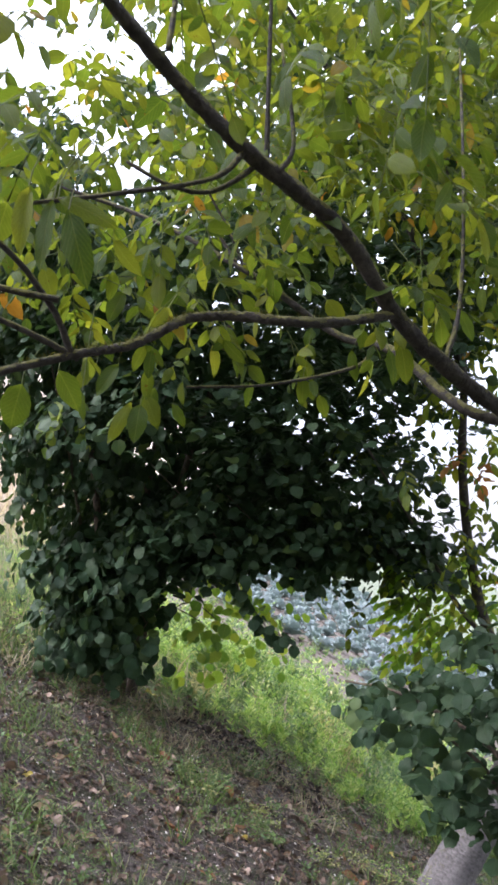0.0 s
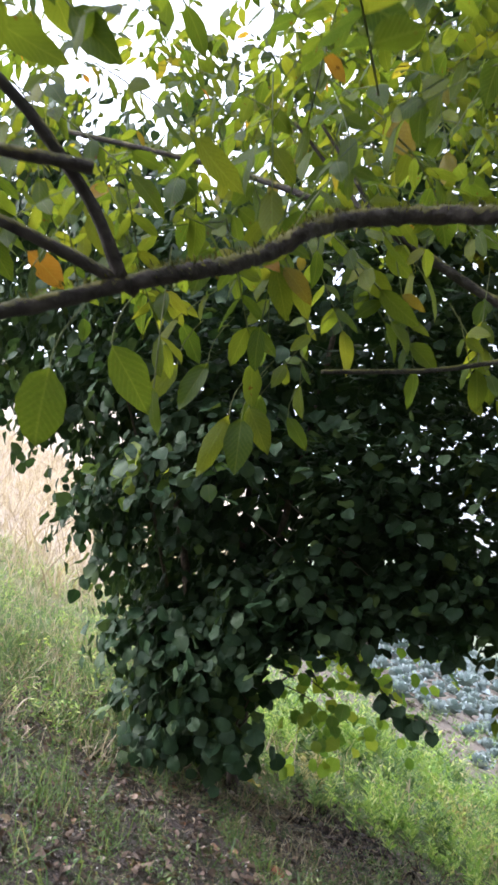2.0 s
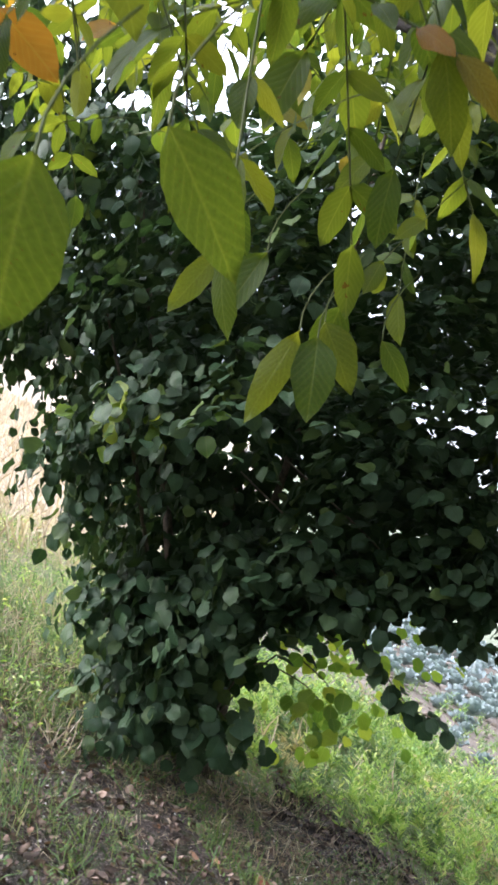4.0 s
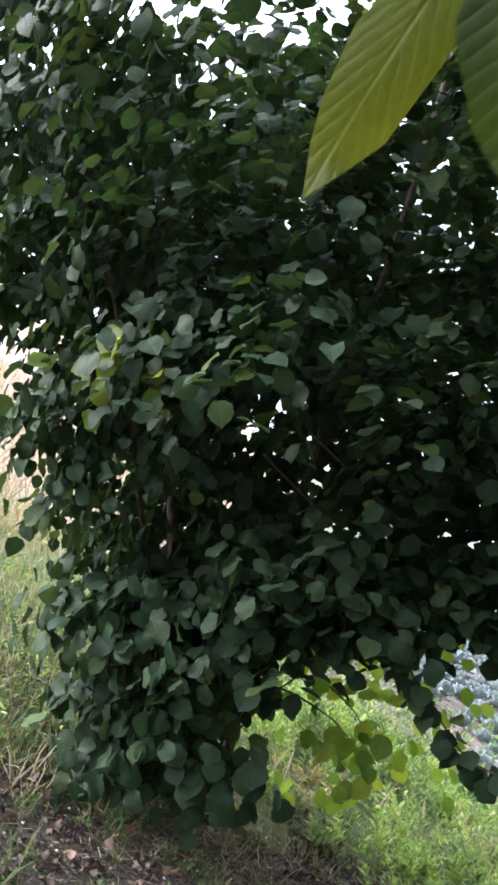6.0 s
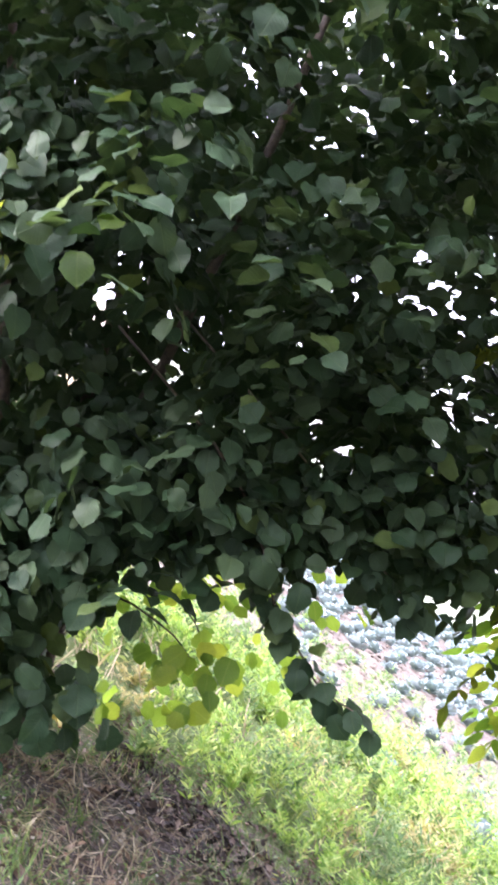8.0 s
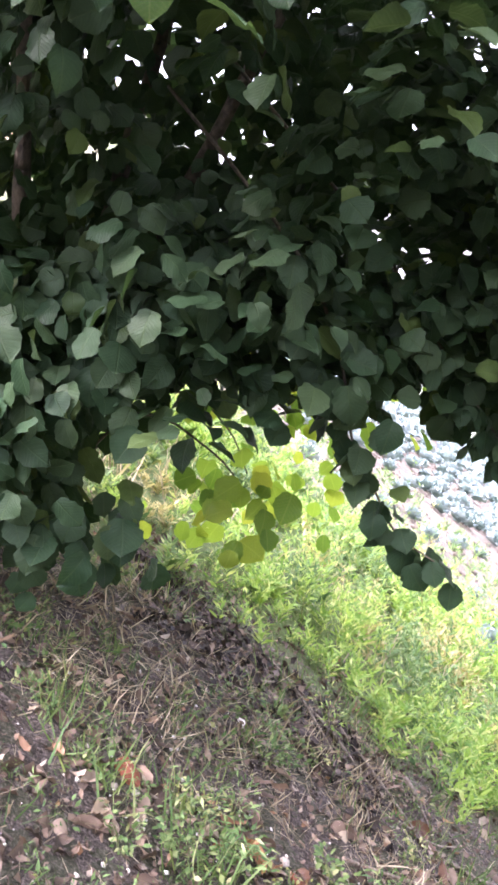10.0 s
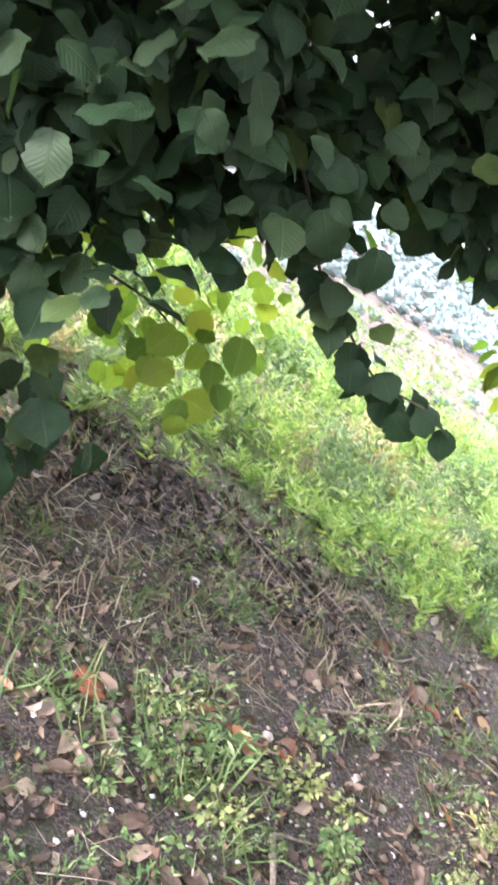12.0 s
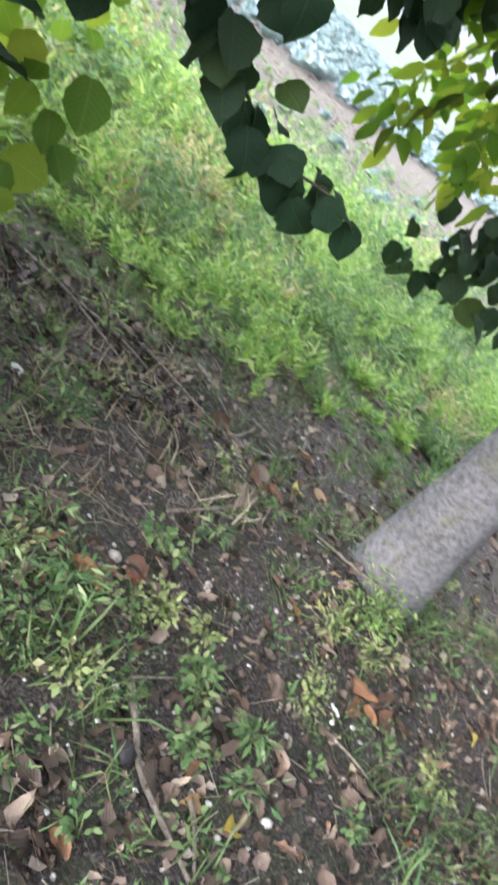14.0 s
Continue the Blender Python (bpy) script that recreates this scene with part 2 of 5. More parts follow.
def ground_material():
    """Damp brown loam by the path; greener sward, tilled soil, a dry meadow and a mown field further off."""
    m, nt, out = mat("hillside_soil")
    p = nt.nodes.new("ShaderNodeBsdfPrincipled")
    p.inputs["Roughness"].default_value = 0.95
    tc = nt.nodes.new("ShaderNodeTexCoord")
    sp = nt.nodes.new("ShaderNodeSeparateXYZ")
    nt.links.new(tc.outputs["Object"], sp.inputs[0])
    x, y = sp.outputs[0], sp.outputs[1]
    fine, mid, wide = noise_fac(nt, 130, 8, 0.78), noise_fac(nt, 14, 5), noise_fac(nt, 1.3, 4)
    soil = ramp(nt, fine, [(0.38, (0.018, 0.014, 0.012)), (0.5, (0.085, 0.067, 0.060)), (0.63, (0.31, 0.255, 0.235))])
    soil = mix_rgb(nt, 0.6, soil, ramp(nt, mid, [(0.3, (0.6, 0.58, 0.55)), (0.7, (1.35, 1.28, 1.2))]), "MULTIPLY")
    moss = ramp(nt, fine, [(0.3, (0.022, 0.036, 0.014)), (0.7, (0.075, 0.10, 0.035))])
    near = mix_rgb(nt, math_node(nt, "MULTIPLY", math_node(nt, "GREATER_THAN", mid, 0.52), 0.5), soil, moss)
    sward = ramp(nt, mid, [(0.3, (0.05, 0.085, 0.022)), (0.7, (0.14, 0.18, 0.05))])
    tilled = ramp(nt, noise_fac(nt, 9, 5), [(0.3, (0.09, 0.073, 0.054)), (0.7, (0.195, 0.16, 0.122))])
    meadow = ramp(nt, mid, [(0.3, (0.30, 0.235, 0.16)), (0.7, (0.47, 0.395, 0.30))])
    mown = ramp(nt, wide, [(0.3, (0.12, 0.15, 0.085)), (0.7, (0.19, 0.215, 0.14))])

    def beyond(v, edge, soft):
        wob = math_node(nt, "ADD", v, math_node(nt, "MULTIPLY", math_node(nt, "SUBTRACT", wide, 0.5), soft * 2.5))
        n = nt.nodes.new("ShaderNodeMapRange")
        n.inputs["From Min"].default_value, n.inputs["From Max"].default_value = edge - soft, edge + soft
        nt.links.new(wob, n.inputs["Value"])
        return n.outputs[0]
    col = mix_rgb(nt, beyond(y, 5.5, 0.3), near, sward)
    drift = math_node(nt, "SUBTRACT", y, math_node(nt, "MULTIPLY", x, 0.35))
    col = mix_rgb(nt, beyond(y, 8.8, 0.35), col, tilled)
    col = mix_rgb(nt, beyond(drift, 24.0, 1.4), col, mown)
    left = math_node(nt, "MULTIPLY", x, -1.0)
    col = mix_rgb(nt, math_node(nt, "MULTIPLY", beyond(left, 1.35, 0.25), beyond(y, 5.0, 0.3)), col, sward)
    col = mix_rgb(nt, math_node(nt, "MULTIPLY", beyond(left, 2.1, 0.4), beyond(y, 7.6, 0.6)), col, meadow)
    nt.links.new(col, p.inputs["Base Color"])
    b = nt.nodes.new("ShaderNodeBump")
    b.inputs["Strength"].default_value, b.inputs["Distance"].default_value = 0.9, 0.02
    nt.links.new(math_node(nt, "ADD", fine, math_node(nt, "MULTIPLY", mid, 1.5)), b.inputs["Height"])
    nt.links.new(b.outputs[0], p.inputs["Normal"])
    nt.links.new(p.outputs[0], out.inputs[0])
    return m


GROUND = ground_material()

# ---- geometry helpers ----
rng = np.random.default_rng(7)


def unit(v):
    v = np.asarray(v, float)
    return v / np.maximum(np.linalg.norm(v, axis=-1, keepdims=True), 1e-9)


def make_mesh(name, V, T, UV=None, material=None, smooth=True):
    me = bpy.data.meshes.new(name)
    V, T = np.asarray(V, np.float32), np.asarray(T, np.int32)
    me.vertices.add(len(V))
    me.vertices.foreach_set("co", V.ravel())
    me.loops.add(T.size)
    me.loops.foreach_set("vertex_index", T.ravel())
    me.polygons.add(len(T))
    me.polygons.foreach_set("loop_start", np.arange(0, T.size, T.shape[1], dtype=np.int32))
    me.polygons.foreach_set("use_smooth", np.full(len(T), smooth))
    if UV is not None:
        layer = me.uv_layers.new(name="UVMap")
        layer.data.foreach_set("uv", np.asarray(UV, np.float32)[T.ravel()].ravel())
    me.update(calc_edges=True)
    if material:
        me.materials.append(material)
    return me


def part(name, me, parent=None, label="", m=None):
    ob = new(name, me)
    if parent is not None:
        ob.parent = parent
    if m is not None:
        ob.matrix_basis = m
    if label:
        ob["label"] = label
    return ob


def blade(length, width, rows, outline, fold=0.15, droop=0.25, wave=0.0, jag=0.0, seed=0, teeth=0.0):
    """A leaf blade from its base along +y, folded at the midrib and drooping to the tip; outline(v) gives the half width 0..1."""
    r = np.random.default_rng(seed)
    V, UV, T = [], [], []
    for i in range(rows + 1):
        v = i / rows
        w = width * 0.5 * outline(v)
        dz = -droop * length * v * v
        yy = length * (v - 0.15 * droop * v * v)
        for s in (-1, 0, 1):
            ww = w * (1 + jag * r.uniform(-1, 1) * (s != 0) + (teeth if i % 2 else -teeth) * (s != 0))
            V.append((s * ww, yy + (abs(s) * jag * length * r.uniform(-0.25, 0.25)), dz + abs(s) * ww * fold + wave * length * math.sin(v * 9 + s * 1.3) * abs(s)))
            UV.append((s * outline(v), v))
    for i in range(rows):
        a = i * 3
        for k in (0, 1):
            T += [(a + k, a + k + 1, a + k + 4), (a + k, a + k + 4, a + k + 3)]
    return np.array(V), np.array(T), np.array(UV)


def sliver(width, droop, waist=0.45, point=True):
    """A cheap narrow leaf: a bent strip that ends in a point."""
    w = width / 2
    if point:
        V = [(-w, 0, 0), (w, 0, 0), (w * 0.75, 0.55, -droop * 0.3), (-w * 0.75, 0.55, -droop * 0.3), (0, 1 - 0.15 * droop, -droop)]
        T = [(0, 1, 2), (0, 2, 3), (3, 2, 4)]
    else:
        V = [(0, 0, 0), (w, waist, 0.12 * w - droop * 0.25), (0, waist, -0.15 * w - droop * 0.25), (-w, waist, 0.12 * w - droop * 0.25), (0, 1, -droop)]
        T = [(0, 1, 2), (0, 2, 3), (2, 1, 4), (3, 2, 4)]
    V = np.array(V, float)
    return V, np.array(T), np.stack([V[:, 0] / w, V[:, 1]], -1)


def frames_from(pos, tip, nrm, size):
    """Transforms that lay a blade at pos, its tip along tip and its upper face towards nrm."""
    y = unit(tip)
    x = unit(np.cross(y, nrm))
    z = np.cross(x, y)
    s = np.asarray(size, float)[:, None]
    M = np.zeros((len(pos), 4, 4))
    M[:, :3, 0], M[:, :3, 1], M[:, :3, 2], M[:, :3, 3] = x * s, y * s, z * s, pos
    M[:, 3, 3] = 1
    return M


def scatter(shapes, M, pick=None):
    """All blades at the transforms M, joined: vertices, triangles, uv."""
    if pick is None:
        pick = rng.integers(0, len(shapes), len(M))
    Vs, Ts, Us, base = [], [], [], 0
    for k, (V, T, UV) in enumerate(shapes):
        m = M[pick == k]
        if not len(m):
            continue
        W = np.einsum("nij,vj->nvi", m[:, :3, :3], V) + m[:, None, :3, 3]
        Vs.append(W.reshape(-1, 3))
        Ts.append((T[None] + (np.arange(len(m)) * len(V))[:, None, None] + base).reshape(-1, 3))
        Us.append(np.tile(UV, (len(m), 1)))
        base += W.shape[0] * len(V)
    return np.concatenate(Vs), np.concatenate(Ts), np.concatenate(Us)


def foliage(parent, M, shapes, material, single, name="leaf", rest="foliage", label="", far=None, cheap=()):
    """Leaves under a plant: those chosen by single are meshes of their own, the rest is joined; those marked far take the cheap shapes."""
    idx = np.flatnonzero(single)[:300]
    own = np.zeros(len(M), bool)
    own[idx] = True
    meshes = [make_mesh(name, *s, material) for s in shapes]
    for n, i in enumerate(idx):
        part(name, meshes[n % len(meshes)], parent, m=Matrix(M[i].tolist()))
    far = np.zeros(len(M), bool) if far is None else far
    for pick, kinds in ((~own & ~far, shapes), (~own & far, cheap)):
        if pick.any():
            ob = part(rest, make_mesh(rest, *scatter(kinds, M[pick]), material), parent, label)
            ob["kind"] = "stuff"


def spline(points, per=6):
    P = np.array(points, float)
    P = np.vstack([2 * P[0] - P[1], P, 2 * P[-1] - P[-2]])
    out = []
    for i in range(1, len(P) - 2):
        for u in np.linspace(0, 1, per, endpoint=False):
            a, b, c, d = P[i - 1:i + 3]
            out.append(0.5 * (2 * b + (c - a) * u + (2 * a - 5 * b + 4 * c - d) * u * u + (3 * b - a - 3 * c + d) * u ** 3))
    out.append(P[-2])
    return np.array(out)


def tube(name, points, r0, r1, material, sides=8, per=6, rough=0.08, power=1.0, radii=None):
    """A limb along a smooth line through the points, tapering from r0 to r1 (or with a radius for each point), knobbly."""
    C = spline(points, per)
    n = len(C)
    radius = r0 + (r1 - r0) * np.linspace(0, 1, n) ** power if radii is None else np.interp(np.linspace(0, 1, n), np.linspace(0, 1, len(radii)), radii)
    rr = np.random.default_rng(len(C) * 7 + sides)
    V, T = [], []
    tang = unit(np.gradient(C, axis=0))
    ref = np.array((0.31, 0.12, 0.94)) if abs(tang[0][2]) < 0.8 else np.array((1.0, 0.1, 0.0))
    for i in range(n):
        a = unit(np.cross(tang[i], ref))
        b = np.cross(tang[i], a)
        r = radius[i]
        for k in range(sides):
            w = 2 * math.pi * k / sides
            q = r * (1 + rough * rr.normal())
            V.append(C[i] + q * (math.cos(w) * a + math.sin(w) * b))
    for i in range(n - 1):
        for k in range(sides):
            p, q = i * sides + k, i * sides + (k + 1) % sides
            T += [(p, q, q + sides), (p, q + sides, p + sides)]
    for end, flip in ((0, 1), (n - 1, 0)):
        V.append(C[end])
        for k in range(sides):
            p, q = end * sides + k, end * sides + (k + 1) % sides
            T.append((q, p, len(V) - 1) if flip else (p, q, len(V) - 1))
    return make_mesh(name, np.array(V), np.array(T), np.array(V)[:, :2], material)


# ---- the hillside ----
def ripple(x, y):
    return (np.sin(x * 2.1 + 1.3 * np.sin(y * 1.7)) * np.cos(y * 2.6 - 0.7) * 0.5 + np.sin(x * 5.3 - y * 3.1) * 0.22 + np.sin(x * 11 + y * 13 + np.sin(x * 7)) * 0.12)


def gz(x, y):
    """Height of the hillside: it falls to the right of the walk by 28 degrees; a small washed-out step crosses it, and far off it rises gently."""
    x, y = np.asarray(x, float), np.asarray(y, float)
    z = -0.524 * x + 0.021 * y + 0.123
    fade = np.exp(-(np.maximum(np.hypot(x, y - 5) - 6, 0) / 6) ** 2)
    line = y - (5.33 - 0.55 * x)
    step = np.exp(-(line / 0.10) ** 2) * np.exp(-((x - 0.45) / 0.55) ** 2)
    far = np.minimum(y, 260.0) - 19.0
    rise = 0.075 * 0.5 * (far + np.sqrt(far * far + 16.0))
    return z + fade * 0.028 * ripple(x, y) - 0.05 * step + np.where(y > 0, rise - 0.075 * 0.5 * (np.sqrt(19.0 ** 2 + 16.0) - 19.0), 0.0) * np.clip(y / 6.0, 0, 1)


def grown(lo, a, b, hi, d, g=1.22):
    """Even steps d from a to b, growing ones out to lo and hi."""
    mid = list(np.arange(a, b + d / 2, d))
    right, left, s = [], [], d
    while (right or mid)[-1] < hi:
        s *= g
        right.append((right or mid)[-1] + s)
    s = d
    while (left or mid[:1])[-1] > lo:
        s *= g
        left.append((left or mid[:1])[-1] - s)
    return np.array(left[::-1] + mid + right)


def hillside():
    xs, ys = grown(-700, -2.4, 2.6, 700, 0.035), grown(-500, 2.0, 7.5, 1500, 0.035)
    X, Y = np.meshgrid(xs, ys)
    V = np.stack([X, Y, gz(X, Y)], -1).reshape(-1, 3)
    nx = len(xs)
    i = (np.arange(len(ys) - 1)[:, None] * nx + np.arange(nx - 1)[None]).ravel()
    Q = np.stack([i, i + 1, i + nx + 1, i + nx], 1)
    ob = new("ground", make_mesh("ground", V, Q, None, GROUND))
    return tagged(ob, "steep brown loam hillside strewn with litter, greener and tilled further off", "ground", kind="structure")


hillside()

# ---- leaf shapes ----
def hazel_outline(v):
    """Nearly round, heart-shaped at the stalk, with a short point."""
    w = math.sin(math.pi * min(1, min(v, 0.72) * 0.9 + 0.1) ** 1.1) ** 0.7
    return max(0.02, w * (1.0 if v < 0.72 else ((1 - v) / 0.28) ** 0.85))


def walnut_outline(v):
    return max(0.02, math.sin(math.pi * v ** 0.85) ** 0.72)


HAZEL = [blade(1.0, w, 9, hazel_outline, f, d, wv, 0.065, s, 0.05) for s, (w, f, d, wv) in enumerate([(0.86, 0.22, 0.2, 0.03), (0.98, 0.1, 0.34, 0.045), (0.76, -0.2, 0.25, 0.05), (0.9, 0.4, 0.12, 0.03), (0.84, 0.3, 0.45, 0.06), (1.04, -0.1, 0.1, 0.055)])]
WALNUT = [blade(1.0, w, 7, walnut_outline, f, d, wv, 0.085, 10 + s) for s, (w, f, d, wv) in enumerate([(0.46, 0.15, 0.2, 0.012), (0.52, 0.3, 0.12, 0.02), (0.42, -0.2, 0.3, 0.02)])]
DRY = [blade(1.0, w, 5, walnut_outline, f, d, wv * 1.5, 0.22, 20 + s) for s, (w, f, d, wv) in enumerate([(0.5, 0.7, -0.2, 0.05), (0.62, 0.45, 0.4, 0.07), (0.45, -0.6, -0.35, 0.06)])]
SMALL = [blade(1.0, w, 2, walnut_outline, f, d, 0, 0.08, 30 + s) for s, (w, f, d) in enumerate([(0.5, 0.2, 0.2), (0.65, 0.1, 0.4)])]
FEATHER = [sliver(w, d, k, False) for w, d, k in [(0.22, 0.25, 0.45), (0.30, 0.45, 0.5), (0.18, 0.1, 0.4)]]
CRUMB = [sliver(w, d, k, False) for w, d, k in [(0.6, 0.2, 0.45), (0.8, -0.3, 0.55)]]
HAZEL_FAR = [blade(1.0, w, 4, hazel_outline, f, d, 0.03, 0.14, 60 + s, 0.06) for s, (w, f, d) in enumerate([(0.86, 0.2, 0.2), (0.95, -0.1, 0.3)])]
WALNUT_FAR = [blade(1.0, w, 3, walnut_outline, f, d, 0.015, 0.05, 70 + s) for s, (w, f, d) in enumerate([(0.46, 0.2, 0.2), (0.5, -0.1, 0.3)])]
def flake(seed):
    """A torn, curled scrap of leaf."""
    r = np.random.default_rng(seed)
    a = np.linspace(0, 2 * math.pi, 6)[:5] + r.normal(0, 0.25, 5)
    q = r.uniform(0.2, 0.6, 5)
    V = np.concatenate([[(0, 0, 0)], np.stack([q * np.cos(a), q * np.sin(a) * 0.7, r.uniform(-0.05, 0.3, 5)], -1)])
    return V, np.array([(0, i + 1, (i + 1) % 5 + 1) for i in range(5)]), V[:, :2] + 0.5


FLAKE = [flake(k) for k in range(6)]
GRASS = [sliver(w, d) for w, d in [(0.035, 0.25), (0.05, 0.6), (0.03, 0.05), (0.04, 0.4)]]
STALK = [sliver(w, d) for w, d in [(0.018, 0.1), (0.024, 0.3), (0.014, -0.15)]]


# ---- the hazel ----
def rand_dirs(n, spread=1.0):
    return rng.normal(0, spread, (n, 3))


def turned_out(p):
    """Uphill the leaves turn outwards to the light; in the shade downhill they lie flat."""
    return np.clip((-0.42 - p[:, :1] - 0.30 * np.clip(p[:, 2:] - 2.0, -0.6, 1)) / 0.5, np.clip((1.75 - p[:, 2:]) / 0.4, 0, 0.26), 1)


def hazel_leaf_frames(pos, centre, size=(0.055, 0.105), lie=None):
    out = pos - np.asarray(centre)
    out[:, 2] *= 0.3
    out = unit(out)
    n = len(pos)
    turned = np.ones((n, 1)) if lie is None else lie
    tip = unit(out * 0.55 + np.array((0, 0, -1.0)) * (0.1 + 0.65 * turned) + rand_dirs(n, 0.38))
    nrm = out * (0.1 + 0.8 * turned) + np.array((0, 0, 1.0)) * (1.0 - 0.65 * turned) + rand_dirs(n, 0.36)
    return frames_from(pos, tip, nrm, rng.uniform(*size, n))


def underside(x):
    """The skirt of the hazel: down to the bank on its uphill side, a man's waist high downhill."""
    return np.interp(x, [-2.2, -1.5, -1.25, -0.95, -0.75, -0.55, -0.4, -0.25, -0.08, 0.06, 0.26, 0.36, 0.85, 1.1, 1.6], [2.6, 1.9, 1.12, 0.95, 0.92, 1.03, 1.18, 1.28, 1.30, 1.38, 1.36, 1.28, 1.28, 1.55, 2.3])


def hazel_points(n):
    """Places for sprays of leaves: a vase-shaped crown, crowded towards its outside."""
    got = []
    have = 0
    while have < n:
        p = rng.uniform((-2.6, 3.9, 0.65), (1.9, 6.6, 5.0), (n * 2, 3))
        x, y, z = p.T
        left = np.interp(z, [0.7, 1.2, 1.9, 2.3, 2.7, 3.4, 5.0], [0.98, 1.1, 1.32, 1.5, 1.95, 2.3, 1.5])
        right = np.interp(z, [0.7, 1.2, 2.2, 2.8, 3.6, 5.0], [0.8, 1.0, 0.98, 1.5, 1.7, 1.0])
        u = np.where(x < 0, -x / left, x / right)
        front = np.interp(z, [0.7, 1.25, 1.6, 2.0, 2.8, 5.0], [0.50, 0.60, 0.80, 1.05, 1.0, 0.6]) - np.clip(x + 0.45, 0, 0.5) * 0.4
        back = np.interp(z, [0.7, 1.4, 2.6, 5.0], [0.5, 0.95, 1.3, 0.8])
        w = np.where(y < 5.1, (5.1 - y) / front, (y - 5.1) / back)
        d = (u ** 3 + np.abs(w) ** 3) ** (1 / 3)
        bump = 0.10 * np.sin(x * 6 + 2 * np.sin(z * 4)) * np.sin(y * 5 + z * 5)
        keep = (d < 1 + bump) & (z < np.interp(x, [-2.2, -0.3, 0.4, 1.8], [3.8, 3.8, 4.4, 4.6])) & (z > underside(x) + 0.08 + 0.06 * np.sin(x * 17 + y * 9))
        keep &= rng.random(len(p)) < np.clip((d - 0.25) * 1.4, 0.10, 1)
        # thinner downhill, and high up over the bank
        keep &= rng.random(len(p)) < np.where((x > 0.7) & (z < 2.5), 0.2, np.where((x > 0.05) & (z < 2.7), 0.72, 1)) * np.where((x < -0.55) & (z > 2.05), 0.9, 1)
        # boughs stand apart, with dark hollows between them
        hollow = np.sin(6.5 * x + 1.4 * np.sin(5 * z + 1)) * np.sin(6.0 * z + 1.2 * np.sin(6 * y))
        keep &= rng.random(len(p)) < np.where(hollow > -0.3, 1.0, 0.45)
        got.append(p[keep])
        have += keep.sum()
    return np.concatenate(got)[:n]


def sprays(centres, middle, leaves=22, reach=0.17, size=(0.042, 0.080), lie=None):
    """Leaves set left and right along short drooping twigs, most of a spray facing one way."""
    n = len(centres)
    out = centres - np.asarray(middle)
    out[:, 2] *= 0.25
    out = unit(out)
    lit = turned_out(centres) if lie is None else np.full((n, 1), lie)
    way = unit(out * 0.6 + np.array((0, 0, -0.35)) * (0.2 + 0.8 * lit) + rand_dirs(n, 0.4))
    face = unit(out * (0.05 + 0.8 * lit) + np.array((0, 0, 1.0)) * (1.0 - 0.55 * lit) + rand_dirs(n, 0.26))
    side = unit(np.cross(way, face))
    k = np.tile(np.linspace(-1, 1, leaves), n)
    sgn = np.tile(np.where(np.arange(leaves) % 2, 1.0, -1.0), n)
    rep = np.repeat(np.arange(n), leaves)
    m = len(rep)
    pos = centres[rep] + way[rep] * (k * reach)[:, None] + side[rep] * (sgn * rng.uniform(0.005, 0.085, m))[:, None] + face[rep] * rng.normal(0, 0.035, m)[:, None] - np.array((0, 0, 1.0)) * (np.abs(k) * 0.05)[:, None]
    tip = way[rep] * 0.5 + side[rep] * (sgn * 0.7)[:, None] + np.array((0, 0, -0.5)) * (0.25 + 0.75 * lit[rep]) + rand_dirs(m, 0.26)
    nrm = face[rep] + rand_dirs(m, 0.36)
    return frames_from(pos, tip, nrm, rng.uniform(*size, m))


LOW_SPRAY = (1.08, 4.85, 0.6)


